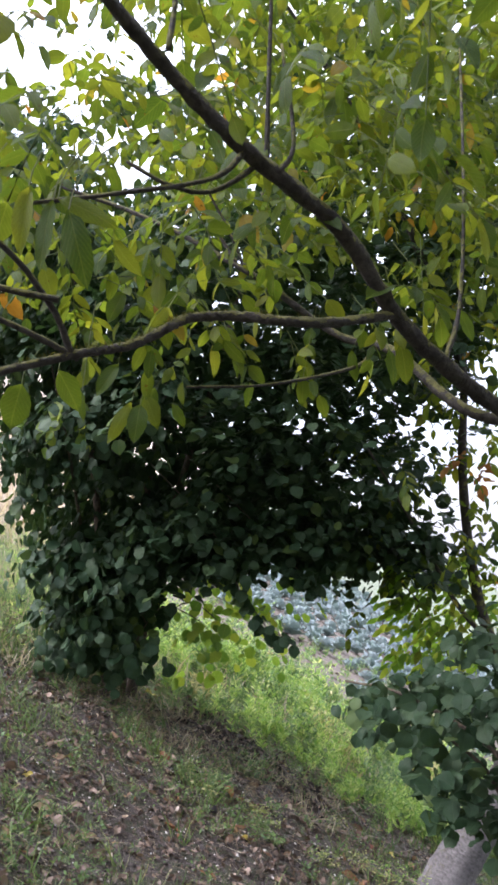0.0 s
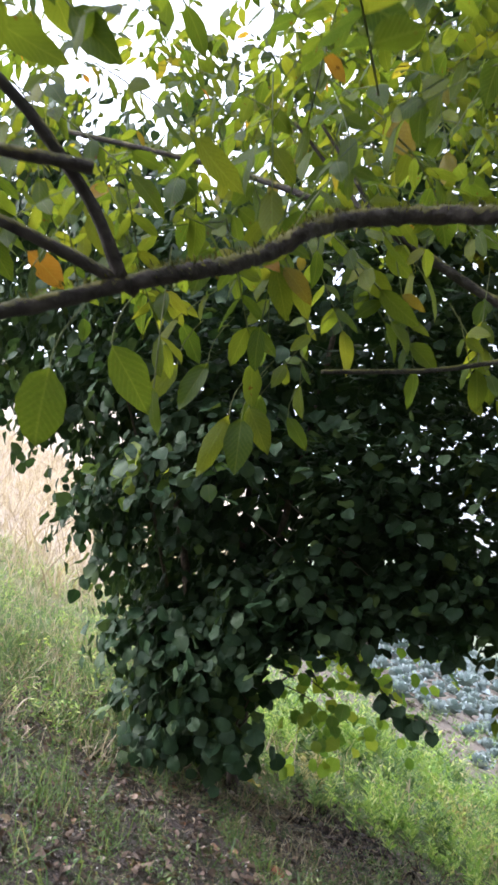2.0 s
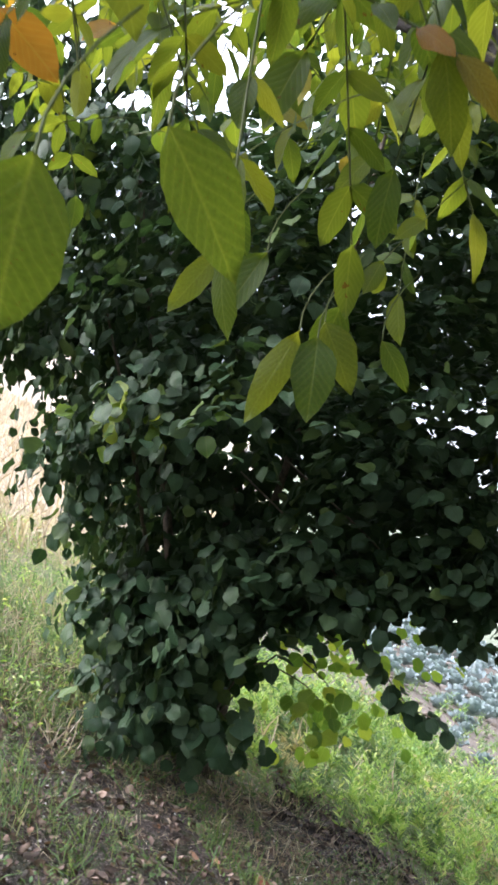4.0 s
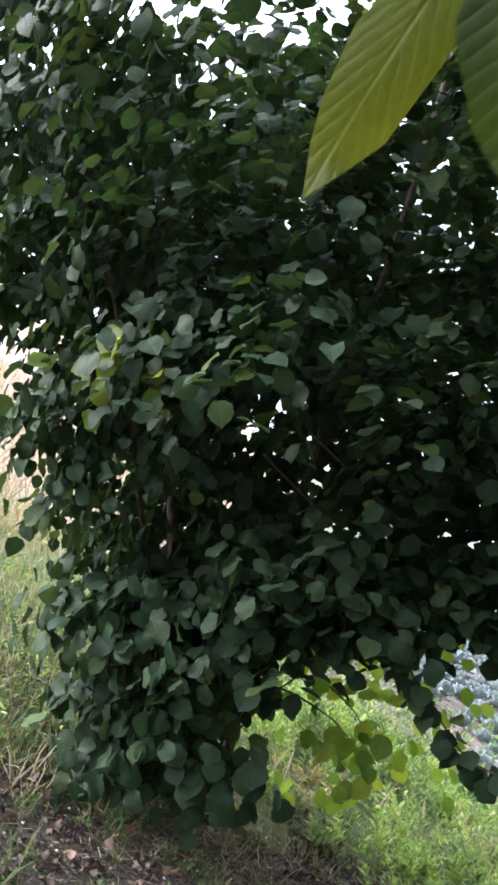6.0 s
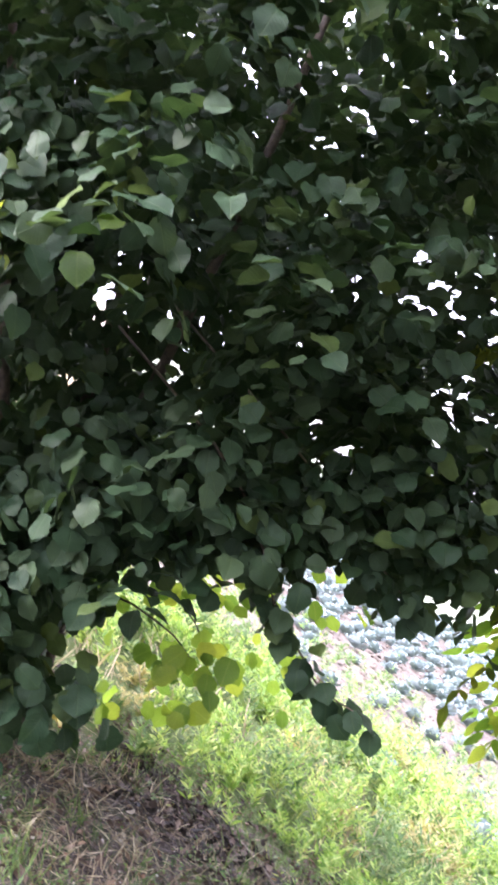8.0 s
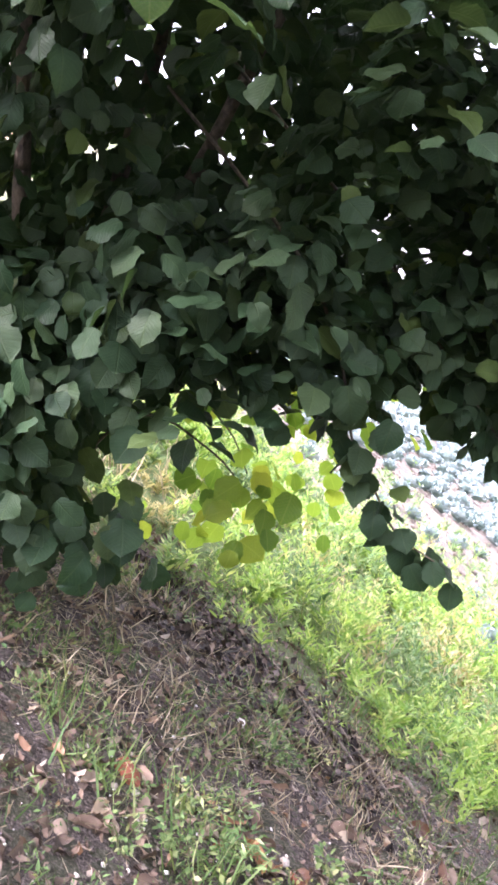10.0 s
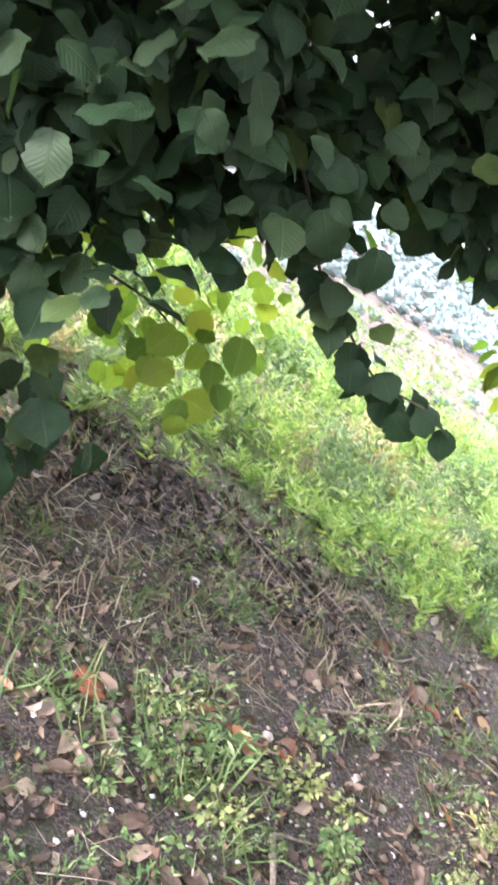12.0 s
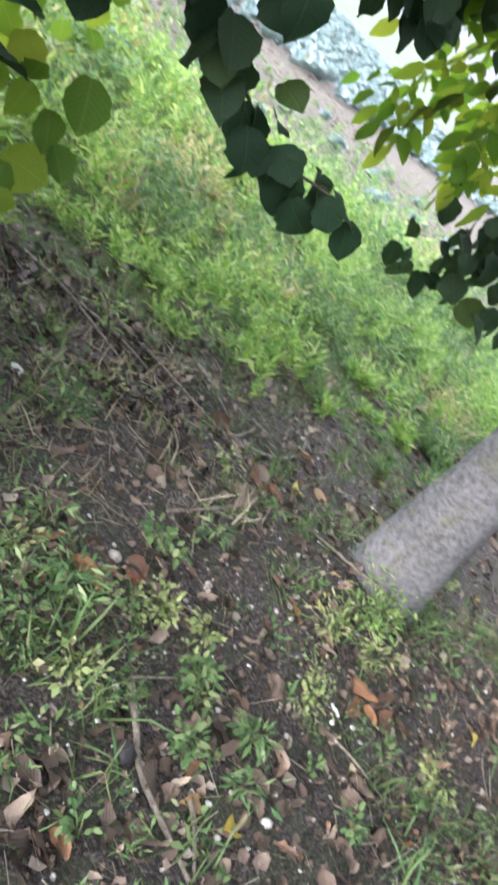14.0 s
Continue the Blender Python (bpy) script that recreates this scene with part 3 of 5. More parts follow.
def hazel_tree():
    tree = new("hazel_tree")
    tree.location = (-0.75, 5.2, float(gz(-0.75, 5.2)))
    base = np.array(tree.location)
    stems = [((0, 0, -0.1), (-0.1, -0.05, 0.8), (-0.2, -0.2, 1.9), (-0.3, -0.3, 2.9)), ((0.05, 0.05, -0.1), (0.25, 0.1, 0.9), (0.6, 0.0, 2.0), (1.0, -0.1, 3.6)),
             ((0.0, 0.1, -0.1), (0.1, 0.25, 1.0), (0.3, 0.35, 2.3), (0.5, 0.3, 3.7)), ((-0.05, -0.02, -0.1), (-0.15, -0.2, 0.7), (-0.22, -0.5, 1.4), (-0.3, -0.7, 1.9))]
    for i, s in enumerate(stems):
        part("stem", tube("stem", s, 0.032 if i < 3 else 0.016, 0.008 if i < 3 else 0.004, STEM_BARK), tree)
    skirt = np.concatenate([rng.uniform((-1.08, 4.55, 1.0), (-0.58, 5.4, 1.5), (95, 3)), rng.uniform((-0.6, 4.5, 1.34), (-0.08, 4.8, 1.58), (40, 3)), rng.uniform((-0.6, 4.8, 1.36), (-0.02, 5.5, 1.62), (40, 3))])
    flank = np.concatenate([rng.uniform((-0.1, 4.4, 2.05), (0.6, 5.3, 2.8), (44, 3)), rng.uniform((0.7, 4.6, 1.25), (1.35, 5.6, 2.6), (34, 3)), rng.uniform((0.0, 4.65, 1.48), (0.4, 5.5, 2.1), (44, 3)), rng.uniform((0.4, 4.65, 1.42), (0.85, 5.5, 2.1), (46, 3))])
    loose = hazel_points(2000)
    M = np.concatenate([sprays(flank, (0.4, 5.1, 2.2), 12, 0.14), sprays(rng.uniform((-1.35, 5.15, 1.5), (0.1, 5.9, 3.5), (190, 3)), (-0.1, 4.6, 2.4), 18, 0.17, lie=1.0), sprays(rng.uniform((0.1, 5.15, 1.42), (0.8, 5.9, 3.4), (26, 3)), (0.3, 4.6, 2.4), 18, 0.17, lie=0.7), sprays(rng.uniform((-0.3, 5.0, 1.55), (0.5, 5.6, 2.4), (16, 3)), (0.1, 4.6, 2.0), 18, 0.16, lie=0.8), sprays(rng.uniform((0.28, 4.6, 1.3), (1.0, 5.4, 1.62), (56, 3)), (0.6, 5.0, 1.8), 14, 0.14), sprays(rng.uniform((-0.05, 4.55, 1.38), (0.5, 4.95, 1.62), (34, 3)), (0.2, 5.0, 1.8), 12, 0.12), sprays(rng.uniform((0.1, 4.6, 2.35), (1.0, 5.5, 3.3), (34, 3)), (0.4, 5.1, 2.6), 16, 0.16, lie=0.3), sprays(rng.uniform((-1.08, 4.65, 0.82), (-0.66, 5.15, 1.08), (18, 3)), (-0.7, 5.2, 1.0), 12, 0.11, (0.05, 0.08)), sprays(hazel_points(1150), (-0.1, 5.1, 2.6), 20), sprays(skirt, (-0.5, 5.2, 1.2), 14, 0.13, (0.05, 0.085)), hazel_leaf_frames(loose, (-0.1, 5.1, 2.6), (0.042, 0.078), turned_out(loose))])
    # a low spray of big leaves by the foot, and the two that hang downhill
    low = np.concatenate([np.array((-0.76, 4.66, 0.95)) + np.clip(rng.normal(0, 1, (48, 3)), -1.6, 1.6) * (0.16, 0.10, 0.045), np.array((-0.56, 4.64, 0.90)) + np.clip(rng.normal(0, 1, (16, 3)), -1.6, 1.6) * (0.09, 0.08, 0.05)])
    hang = np.concatenate([spline([(-0.13, 4.54, 1.40), (-0.055, 4.54, 1.22), (0.04, 4.55, 1.11), (0.12, 4.54, 1.02), (0.215, 4.46, 0.985)], 9)[:36], np.linspace((0.12, 4.64, 1.44), (0.345, 4.62, 1.22), 34)]) + np.clip(rng.normal(0, 1, (70, 3)), -1.8, 1.8) * np.where(np.arange(70) < 36, 0.018, 0.03)[:, None]
    for t in ([(-0.55, 5.0, 1.9), (-0.25, 4.6, 1.6), (-0.12, 4.56, 1.41), (-0.05, 4.56, 1.23), (0.03, 4.57, 1.12), (0.10, 4.56, 1.03), (0.18, 4.48, 1.0)], [(-0.4, 5.1, 2.0), (-0.05, 4.75, 1.65), (0.13, 4.66, 1.45), (0.24, 4.65, 1.34), (0.34, 4.64, 1.24)],
              [(-0.75, 5.15, 0.75), (-0.78, 4.9, 0.98), (-0.76, 4.7, 1.0), (-0.7, 4.6, 0.95)], [(-0.7, 5.15, 0.8), (-0.5, 5.0, 1.1), (-0.3, 4.9, 1.06), (-0.2, 4.84, 0.98)], [(-0.7, 5.2, 0.8), (-0.4, 5.35, 1.1), (-0.2, 5.45, 1.0), (-0.1, 5.47, 0.85)]):
        part("twig", tube("twig", np.array(t) - base, 0.005, 0.002, STEM_BARK, 5, 4), tree)
    for q, size in ((low, (0.06, 0.095)), (hang, (0.045, 0.075))):
        M = np.concatenate([M, hazel_leaf_frames(q, (q[:, 0].mean(), 5.4, 1.0), size)])
    M[:, :3, 3] -= base
    at = M[:, :3, 3] + base
    single = (at[:, 1] < 4.55) & (at[:, 2] < 2.1) & (at[:, 2] > 0.5) & (at[:, 0] > -0.75) & (at[:, 0] < 0.6)
    single &= rng.random(len(M)) < 300 / max(single.sum(), 1) * 0.75
    single[-70:] = True
    foliage(tree, M, HAZEL, HAZEL_LEAF, single, far=(at[:, 1] > 4.7) | (at[:, 2] > 2.8), cheap=HAZEL_FAR)
    # leaves at the back and uphill front, the daylight painted into their paler colour
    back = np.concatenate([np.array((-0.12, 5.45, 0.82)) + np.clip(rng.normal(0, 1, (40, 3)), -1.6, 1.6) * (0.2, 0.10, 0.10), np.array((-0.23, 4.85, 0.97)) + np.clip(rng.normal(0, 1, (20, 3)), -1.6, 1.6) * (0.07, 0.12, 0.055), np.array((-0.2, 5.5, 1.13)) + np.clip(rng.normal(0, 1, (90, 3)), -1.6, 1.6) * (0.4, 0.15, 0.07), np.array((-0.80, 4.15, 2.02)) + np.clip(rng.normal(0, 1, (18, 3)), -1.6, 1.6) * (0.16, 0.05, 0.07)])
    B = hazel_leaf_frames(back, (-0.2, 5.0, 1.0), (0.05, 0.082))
    B[:, :3, 3] -= base
    # a low dark spray that reaches out behind the walnut's foot
    part("twig", tube("twig", np.array([(0.55, 5.2, 1.5), (0.85, 5.05, 1.25), (1.05, 4.95, 0.95), (1.12, 4.9, 0.62)]) - base, 0.006, 0.003, STEM_BARK, 6), tree)
    dark = np.array(LOW_SPRAY) + np.clip(rng.normal(0, 1, (95, 3)), -1.6, 1.6) * (0.12, 0.10, 0.08)
    D = hazel_leaf_frames(dark, (1.0, 5.4, 0.6), (0.05, 0.085))
    D[:, :3, 3] -= base
    ob = part("low_spray", make_mesh("low_spray", *scatter(HAZEL, D), HAZEL_LEAF), tree)
    ob["kind"] = "stuff"
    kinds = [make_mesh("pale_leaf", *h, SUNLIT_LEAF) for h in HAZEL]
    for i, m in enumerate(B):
        part("pale_leaf", kinds[i % len(kinds)], tree, "hazel leaf tinted yellow-green as if lit through" if i == 0 else "", Matrix(m.tolist()))
    return tagged(tree, "dense dark green hazel with round leaves hanging down to the bank", "tree")


hazel_tree()


# ---- the walnut ----
def compound(base, way, length, pairs, size, droop=0.25, face=None):
    """A pinnate leaf: transforms of its leaflets, and the line of its stalk."""
    way = unit(way)
    if face is None:
        way[2] = max(way[2], -0.35)
        way = unit(way)
    side = unit(np.cross(way, (0, 0, 1.0)) + rng.normal(0, 0.15, 3))
    up = np.cross(side, way)
    P, tips, nrm, sz, line = [], [], [], [], []
    for k in range(pairs + 1):
        u = 0.35 + 0.65 * k / pairs
        c = np.asarray(base) + way * length * u - np.array((0, 0, droop)) * length * u * u
        fwd = unit(way - np.array((0, 0, 2 * droop)) * u)
        for s in ((-1, 1) if k < pairs else (0,)):
            P.append(c)
            tips.append(side * s * 0.9 + fwd * (0.55 if s else 1) + np.array((0, 0, -0.35)) + rng.normal(0, 0.15, 3))
            nrm.append((up if face is None else np.asarray(face)) + rng.normal(0, 0.3, 3))
            sz.append(size * (0.65 + 0.45 * u) * (1.15 if not s else 1) * rng.uniform(0.85, 1.1))
    for u in np.linspace(0, 1, 5):
        line.append(np.asarray(base) + way * length * u - np.array((0, 0, droop)) * length * u * u)
    return frames_from(np.array(P), np.array(tips), np.array(nrm), np.array(sz)), line


def walnut_tree():
    tree = new("walnut_tree")
    tree.location = (0.92, 4.5, -0.26)
    base = np.array(tree.location)

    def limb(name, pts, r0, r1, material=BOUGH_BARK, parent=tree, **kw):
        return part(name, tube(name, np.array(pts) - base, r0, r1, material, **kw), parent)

    limb("trunk", [(0.86, 4.5, -0.42), (0.93, 4.5, -0.22), (1.08, 4.52, 0.02), (1.32, 4.54, 0.36), (1.5, 4.5, 0.75)], 0, 0, TRUNK_BARK, sides=26, per=12, rough=0.02, radii=[0.17, 0.122, 0.104, 0.096, 0.085])
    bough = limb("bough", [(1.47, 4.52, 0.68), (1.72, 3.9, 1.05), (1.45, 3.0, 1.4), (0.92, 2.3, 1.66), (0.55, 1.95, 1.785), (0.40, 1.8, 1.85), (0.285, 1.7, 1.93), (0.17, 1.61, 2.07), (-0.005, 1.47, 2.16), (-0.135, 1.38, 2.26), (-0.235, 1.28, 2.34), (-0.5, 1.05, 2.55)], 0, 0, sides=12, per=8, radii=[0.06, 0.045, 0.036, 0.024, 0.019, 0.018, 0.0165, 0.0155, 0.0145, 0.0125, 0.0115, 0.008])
    side = limb("side_branch", [(0.285, 1.7, 1.93), (0.15, 1.58, 1.885), (0.059, 1.54, 1.878), (0.0, 1.55, 1.888), (-0.06, 1.545, 1.888), (-0.11, 1.53, 1.879), (-0.136, 1.49, 1.855), (-0.165, 1.485, 1.838), (-0.195, 1.46, 1.818), (-0.225, 1.44, 1.806), (-0.29, 1.43, 1.794), (-0.37, 1.40, 1.768), (-0.46, 1.33, 1.74), (-0.75, 1.1, 1.72)], 0.0095, 0.0065, sides=12, per=10, rough=0.10)
    # moss in small cushions along its upper side
    way = spline([(0.15, 1.58, 1.885), (0.059, 1.54, 1.878), (0.0, 1.55, 1.888), (-0.06, 1.545, 1.888), (-0.11, 1.53, 1.879), (-0.136, 1.49, 1.855), (-0.165, 1.485, 1.838), (-0.195, 1.46, 1.818), (-0.225, 1.44, 1.806), (-0.29, 1.43, 1.794), (-0.37, 1.40, 1.768)], 12)
    at = way[rng.integers(0, len(way) - 1, 2600)]
    at = at[(0.5 + 0.5 * np.sin(at[:, 0] * 70) * np.sin(at[:, 0] * 23 + 1)) > rng.random(len(at)) * 0.9]
    turn = rng.normal(0, 0.8, len(at))
    off = np.stack([rng.normal(0, 0.15, len(at)), np.sin(turn), np.cos(turn)], -1)
    pad = frames_from(at - base + off * 0.0078 + rng.normal(0, 0.0015, (len(at), 3)), off + rng.normal(0, 0.5, off.shape), rng.normal(0, 1, off.shape), rng.uniform(0.003, 0.008, len(at)))
    moss = part("moss", make_mesh("moss", *scatter(FEATHER, pad), MOSS), side, "olive-green moss")
    moss["kind"] = "stuff"
    far = limb("far_branch", [(0.70, 2.08, 1.75), (0.50, 2.07, 1.80), (0.38, 2.3, 1.985), (0.245, 2.44, 2.06), (0.06, 2.42, 2.19), (-0.03, 2.39, 2.24), (-0.3, 2.5, 2.42), (-0.7, 2.6, 2.6)], 0.015, 0.006, sides=8)
    limb("twig", [(0.33, 2.33, 1.99), (0.26, 2.2, 1.92), (0.05, 1.98, 1.84), (-0.13, 1.84, 1.81)], 0.006, 0.003, parent=far, sides=6)
    for a in ([(-0.29, 1.43, 1.795), (-0.31, 1.39, 1.855), (-0.355, 1.34, 1.92), (-0.42, 1.28, 1.98), (-0.49, 1.2, 2.05), (-0.6, 1.1, 2.16)],
              [(-0.28, 1.44, 1.79), (-0.37, 1.38, 1.83), (-0.46, 1.33, 1.86), (-0.62, 1.24, 1.93)], [(-0.30, 1.37, 1.87), (-0.38, 1.34, 1.88), (-0.47, 1.3, 1.90), (-0.6, 1.26, 1.97)]):
        limb("twig", a, 0.006, 0.0035, parent=side, sides=7)
    for a in ([(-0.005, 1.47, 2.16), (-0.06, 1.42, 2.09), (-0.19, 1.33, 2.03), (-0.34, 1.3, 2.0)], [(0.02, 1.5, 2.15), (-0.06, 1.45, 2.08), (-0.13, 1.4, 2.07), (-0.2, 1.4, 2.11)], [(0.03, 1.5, 2.14), (0.035, 1.5, 2.3), (0.045, 1.5, 2.6)],
              [(-0.13, 1.36, 2.28), (-0.12, 1.38, 2.4), (-0.12, 1.4, 2.6)], [(-0.03, 2.39, 2.24), (-0.1, 2.4, 2.36), (-0.17, 2.38, 2.46)], [(-0.01, 2.4, 2.23), (-0.06, 2.42, 2.36), (-0.115, 2.4, 2.46)],
              [(0.05, 1.5, 2.13), (0.08, 1.52, 2.2), (0.06, 1.55, 2.4)], [(0.40, 1.8, 1.85), (0.46, 1.9, 2.0), (0.5, 2.0, 2.3), (0.55, 2.2, 2.8)]):
        limb("twig", a, 0.006, 0.003, parent=bough, sides=6)
    # the upright limbs above the leaning butt
    limb("upright_limb", [(1.42, 4.56, 0.58), (1.33, 4.8, 0.85), (1.24, 4.9, 1.2), (1.18, 4.9, 1.8), (1.2, 4.9, 2.6), (1.1, 4.8, 3.6), (0.9, 4.6, 4.6)], 0.038, 0.012, sides=9)
    limb("upright_limb", [(1.3, 4.83, 0.92), (1.12, 4.8, 1.12), (0.98, 4.75, 1.36), (0.82, 4.65, 1.62), (0.6, 4.5, 1.95)], 0.016, 0.006, sides=7)
    limb("upright_limb", [(1.2, 4.9, 2.4), (0.7, 4.2, 3.2), (0.2, 3.6, 3.7), (-0.4, 3.0, 4.1)], 0.022, 0.008, sides=7)

    Ms, stalks = [], []

    def add(b, way, length, pairs, size, droop=0.25, face=None):
        m, line = compound(b, way, length, pairs, size, droop, face)
        # none hangs into the walker's way
        if b[1] > 2.0 and b[1] < 3.0 and m[:, 2, 3].min() < (1.83 if b[1] < 2.32 else 2.1 + 0.4 * (b[1] - 2.32)):
            return
        Ms.append(m)
        if b[1] > 0.3 and b[1] < 3.4:
            stalks.append(line)

    # leaves seen close by on the side branch and its twigs
    towards = (0.1, -1.0, 0.25)
    for b, t, w in (((-0.43, 1.66, 1.785), (-0.463, 1.687, 1.697), 1.4), ((-0.37, 1.70, 1.82), (-0.33, 1.73, 1.74), 0.9), ((-0.30, 2.25, 1.84), (-0.362, 2.225, 1.737), 0.75), ((-0.279, 2.255, 1.834), (-0.289, 2.213, 1.737), 1.1),
                    ((-0.27, 2.30, 1.865), (-0.235, 2.29, 1.775), 0.9), ((-0.20, 2.31, 1.845), (-0.165, 2.30, 1.785), 1.0), ((-0.40, 2.30, 1.95), (-0.46, 2.28, 1.875), 0.8), ((-0.34, 2.28, 1.945), (-0.40, 2.27, 1.86), 0.8),
                    ((-0.229, 1.092, 1.912), (-0.201, 1.06, 1.815), 0.85), ((-0.235, 1.03, 1.90), (-0.247, 0.99, 1.81), 0.5), ((-0.272, 1.06, 1.93), (-0.28, 1.04, 1.835), 0.5), ((-0.245, 1.1, 1.93), (-0.165, 1.1, 1.905), 0.9)):
        b, t = np.array([b]), np.array([t])
        m = frames_from(b, t - b, np.array([towards]) + rng.normal(0, 0.12, (1, 3)), np.linalg.norm(t - b, axis=1))
        m[:, :3, 0] *= w
        Ms.append(m)
        stalks.append([b[0] + (0.01 * k * k * 0.3, 0.004 * k, 0.022 * k) for k in range(5)])
    add((-0.10, 2.26, 2.03), (-0.75, 0.3, -0.6), 0.2, 2, 0.07, 0.1, towards)
    add((-0.06, 2.34, 1.97), (0.1, 0.1, -0.9), 0.15, 3, 0.05, 0.1, towards)
    add((-0.02, 1.95, 2.0), (0.1, 0.3, -0.6), 0.15, 3, 0.055, 0.1, towards)
    add((0.1, 2.3, 2.04), (0.3, 0.2, -0.5), 0.18, 3, 0.06, 0.1, towards)
    add((-0.34, 1.2, 2.05), (-0.2, -0.2, -0.4), 0.2, 2, 0.09, 0.1, (0.3, -1, 0.3))
    for k in range(60):
        b = (rng.uniform(-0.75, 0.45), rng.uniform(1.75, 2.45), rng.uniform(1.99, 2.25))
        if b[1] > 2.05 and b[0] < -0.42:
            continue
        add(b, (rng.normal(0, 0.5), rng.normal(0, 0.3), -0.5), rng.uniform(0.13, 0.2), int(rng.integers(2, 4)), rng.uniform(0.045, 0.07), 0.15, (rng.normal(0, 0.5), -0.8, 0.5))
    for k in range(20):
        b = (rng.uniform(-0.72, 0.05), rng.uniform(2.4, 2.75), rng.uniform(2.16, 2.34))
        add(b, (rng.normal(0, 0.4), rng.normal(0, 0.3), -0.5), rng.uniform(0.13, 0.2), int(rng.integers(2, 4)), rng.uniform(0.065, 0.085), 0.15, (rng.normal(0, 0.4), -0.8, 0.4))
    for k in range(20):
        b = (rng.uniform(-0.8, -0.05), rng.uniform(1.6, 2.1), rng.uniform(2.15, 2.6))
        add(b, (rng.normal(0, 0.5), rng.normal(0, 0.3), -0.5), rng.uniform(0.15, 0.22), 2, rng.uniform(0.06, 0.08), 0.15, (rng.normal(0, 0.5), -0.7, 0.5))
    # the crown: leaves all along the limbs, higher further on
    n = 0
    while n < 2000:
        x, y, z = rng.uniform(-1.9, 1.7), rng.uniform(0.5, 3.6), rng.uniform(1.8, 4.4)
        floor_z = 1.95 + 0.66 * max(0, y - 2.05) + 0.07 * math.sin(x * 9 + y * 7) + (0.10 if x > 0.05 else 0) + 0.45 * max(0, 1.5 - y)
        if z < floor_z or z > floor_z + 1.7 or rng.random() < (z - floor_z) / 2.6:
            continue
        if x < -0.05 and z > 1.55 + y * 0.32 and rng.random() < 0.28:
            continue
        n += 1
        out = np.array((x * 0.5, -0.1, -0.1)) + rng.normal(0, 0.6, 3)
        add((x, y, z), out, rng.uniform(0.14, 0.24), int(rng.integers(2, 4)), rng.uniform(0.042, 0.074), rng.uniform(0.15, 0.35))
    for k in range(120):
        b = (rng.uniform(-0.15, 0.85), rng.uniform(2.3, 3.3), 0)
        b = (b[0], b[1], 2.3 + 0.5 * (b[1] - 2.3) + rng.uniform(0, 0.7))
        add(b, rng.normal(0, 0.6, 3), rng.uniform(0.15, 0.24), 3, rng.uniform(0.05, 0.078), 0.25)
    # unseen leaves behind and downhill of the walk, added to block sky light
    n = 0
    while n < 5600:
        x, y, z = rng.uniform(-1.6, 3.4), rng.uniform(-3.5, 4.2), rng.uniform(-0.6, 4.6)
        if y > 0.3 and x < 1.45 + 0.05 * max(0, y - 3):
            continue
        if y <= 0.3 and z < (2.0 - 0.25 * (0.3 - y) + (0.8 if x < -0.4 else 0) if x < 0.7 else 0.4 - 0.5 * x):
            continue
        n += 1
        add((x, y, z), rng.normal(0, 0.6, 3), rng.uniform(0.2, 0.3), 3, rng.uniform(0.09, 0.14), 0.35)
    # crown leaves, added chiefly to shade the low hazel growth
    for k in range(55):
        add((rng.uniform(0.6, 1.7), rng.uniform(3.0, 3.5), rng.uniform(2.2, 3.0)), rng.normal(0, 0.6, 3), rng.uniform(0.15, 0.24), 3, rng.uniform(0.05, 0.08), 0.3)
    # extra leaves high over the walk, downhill side, mostly unseen, to shade the hazel
    for k in range(520):
        x, y = rng.uniform(-0.2, 2.4), rng.uniform(2.4, 4.5)
        add((x, y, rng.uniform(3.0, 4.7)), rng.normal(0, 0.6, 3), rng.uniform(0.2, 0.3), 3, rng.uniform(0.07, 0.11), 0.35)
    # the crown over the hazel and along the upright limbs
    for k in range(300):
        x, y, z = rng.uniform(-0.4, 2.2), rng.uniform(3.4, 5.6), rng.uniform(3.1, 5.6)
        add((x, y, z), rng.normal(0, 0.6, 3), rng.uniform(0.2, 0.3), 3, rng.uniform(0.08, 0.12), 0.4)
    for k in range(210):
        z = rng.uniform(1.05, 3.2)
        b = np.array((1.2 + rng.normal(0, 0.28), 4.85 + rng.normal(0, 0.25), z))
        add(b, rng.normal(0, 0.6, 3), rng.uniform(0.16, 0.26), 3, rng.uniform(0.05, 0.085), 0.4)
    # leaflets by the upright limb, coloured as if light came from behind
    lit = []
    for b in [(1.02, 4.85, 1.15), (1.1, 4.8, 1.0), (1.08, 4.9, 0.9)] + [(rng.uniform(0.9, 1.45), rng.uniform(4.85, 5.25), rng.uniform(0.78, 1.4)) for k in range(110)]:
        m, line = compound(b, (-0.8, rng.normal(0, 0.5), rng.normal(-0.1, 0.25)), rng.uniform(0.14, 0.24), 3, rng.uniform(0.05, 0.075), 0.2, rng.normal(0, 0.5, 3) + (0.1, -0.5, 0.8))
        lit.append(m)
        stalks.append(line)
    # a thin spray at the crown's uphill edge
    for k in range(34):
        u, v = math.modf(k * 0.618)[0], math.modf(k * 0.383 + 0.2)[0]
        add((-0.98 + 0.75 * u, 3.05 + 0.3 * v, 2.92 + 0.46 * math.modf(k * 0.755)[0]), (math.sin(k * 2.3) * 0.6, math.cos(k * 1.7) * 0.4, -0.4), 0.2, 3, 0.062 + 0.02 * v, 0.25)
    M = np.concatenate(Ms)
    M[:, :3, 3] -= base
    single = np.zeros(len(M), bool)
    near = np.flatnonzero((M[:, 1, 3] + base[1] < 2.6) & (M[:, 2, 3] + base[2] < 2.3))
    single[near[:295]] = True
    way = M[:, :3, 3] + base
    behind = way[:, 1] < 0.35
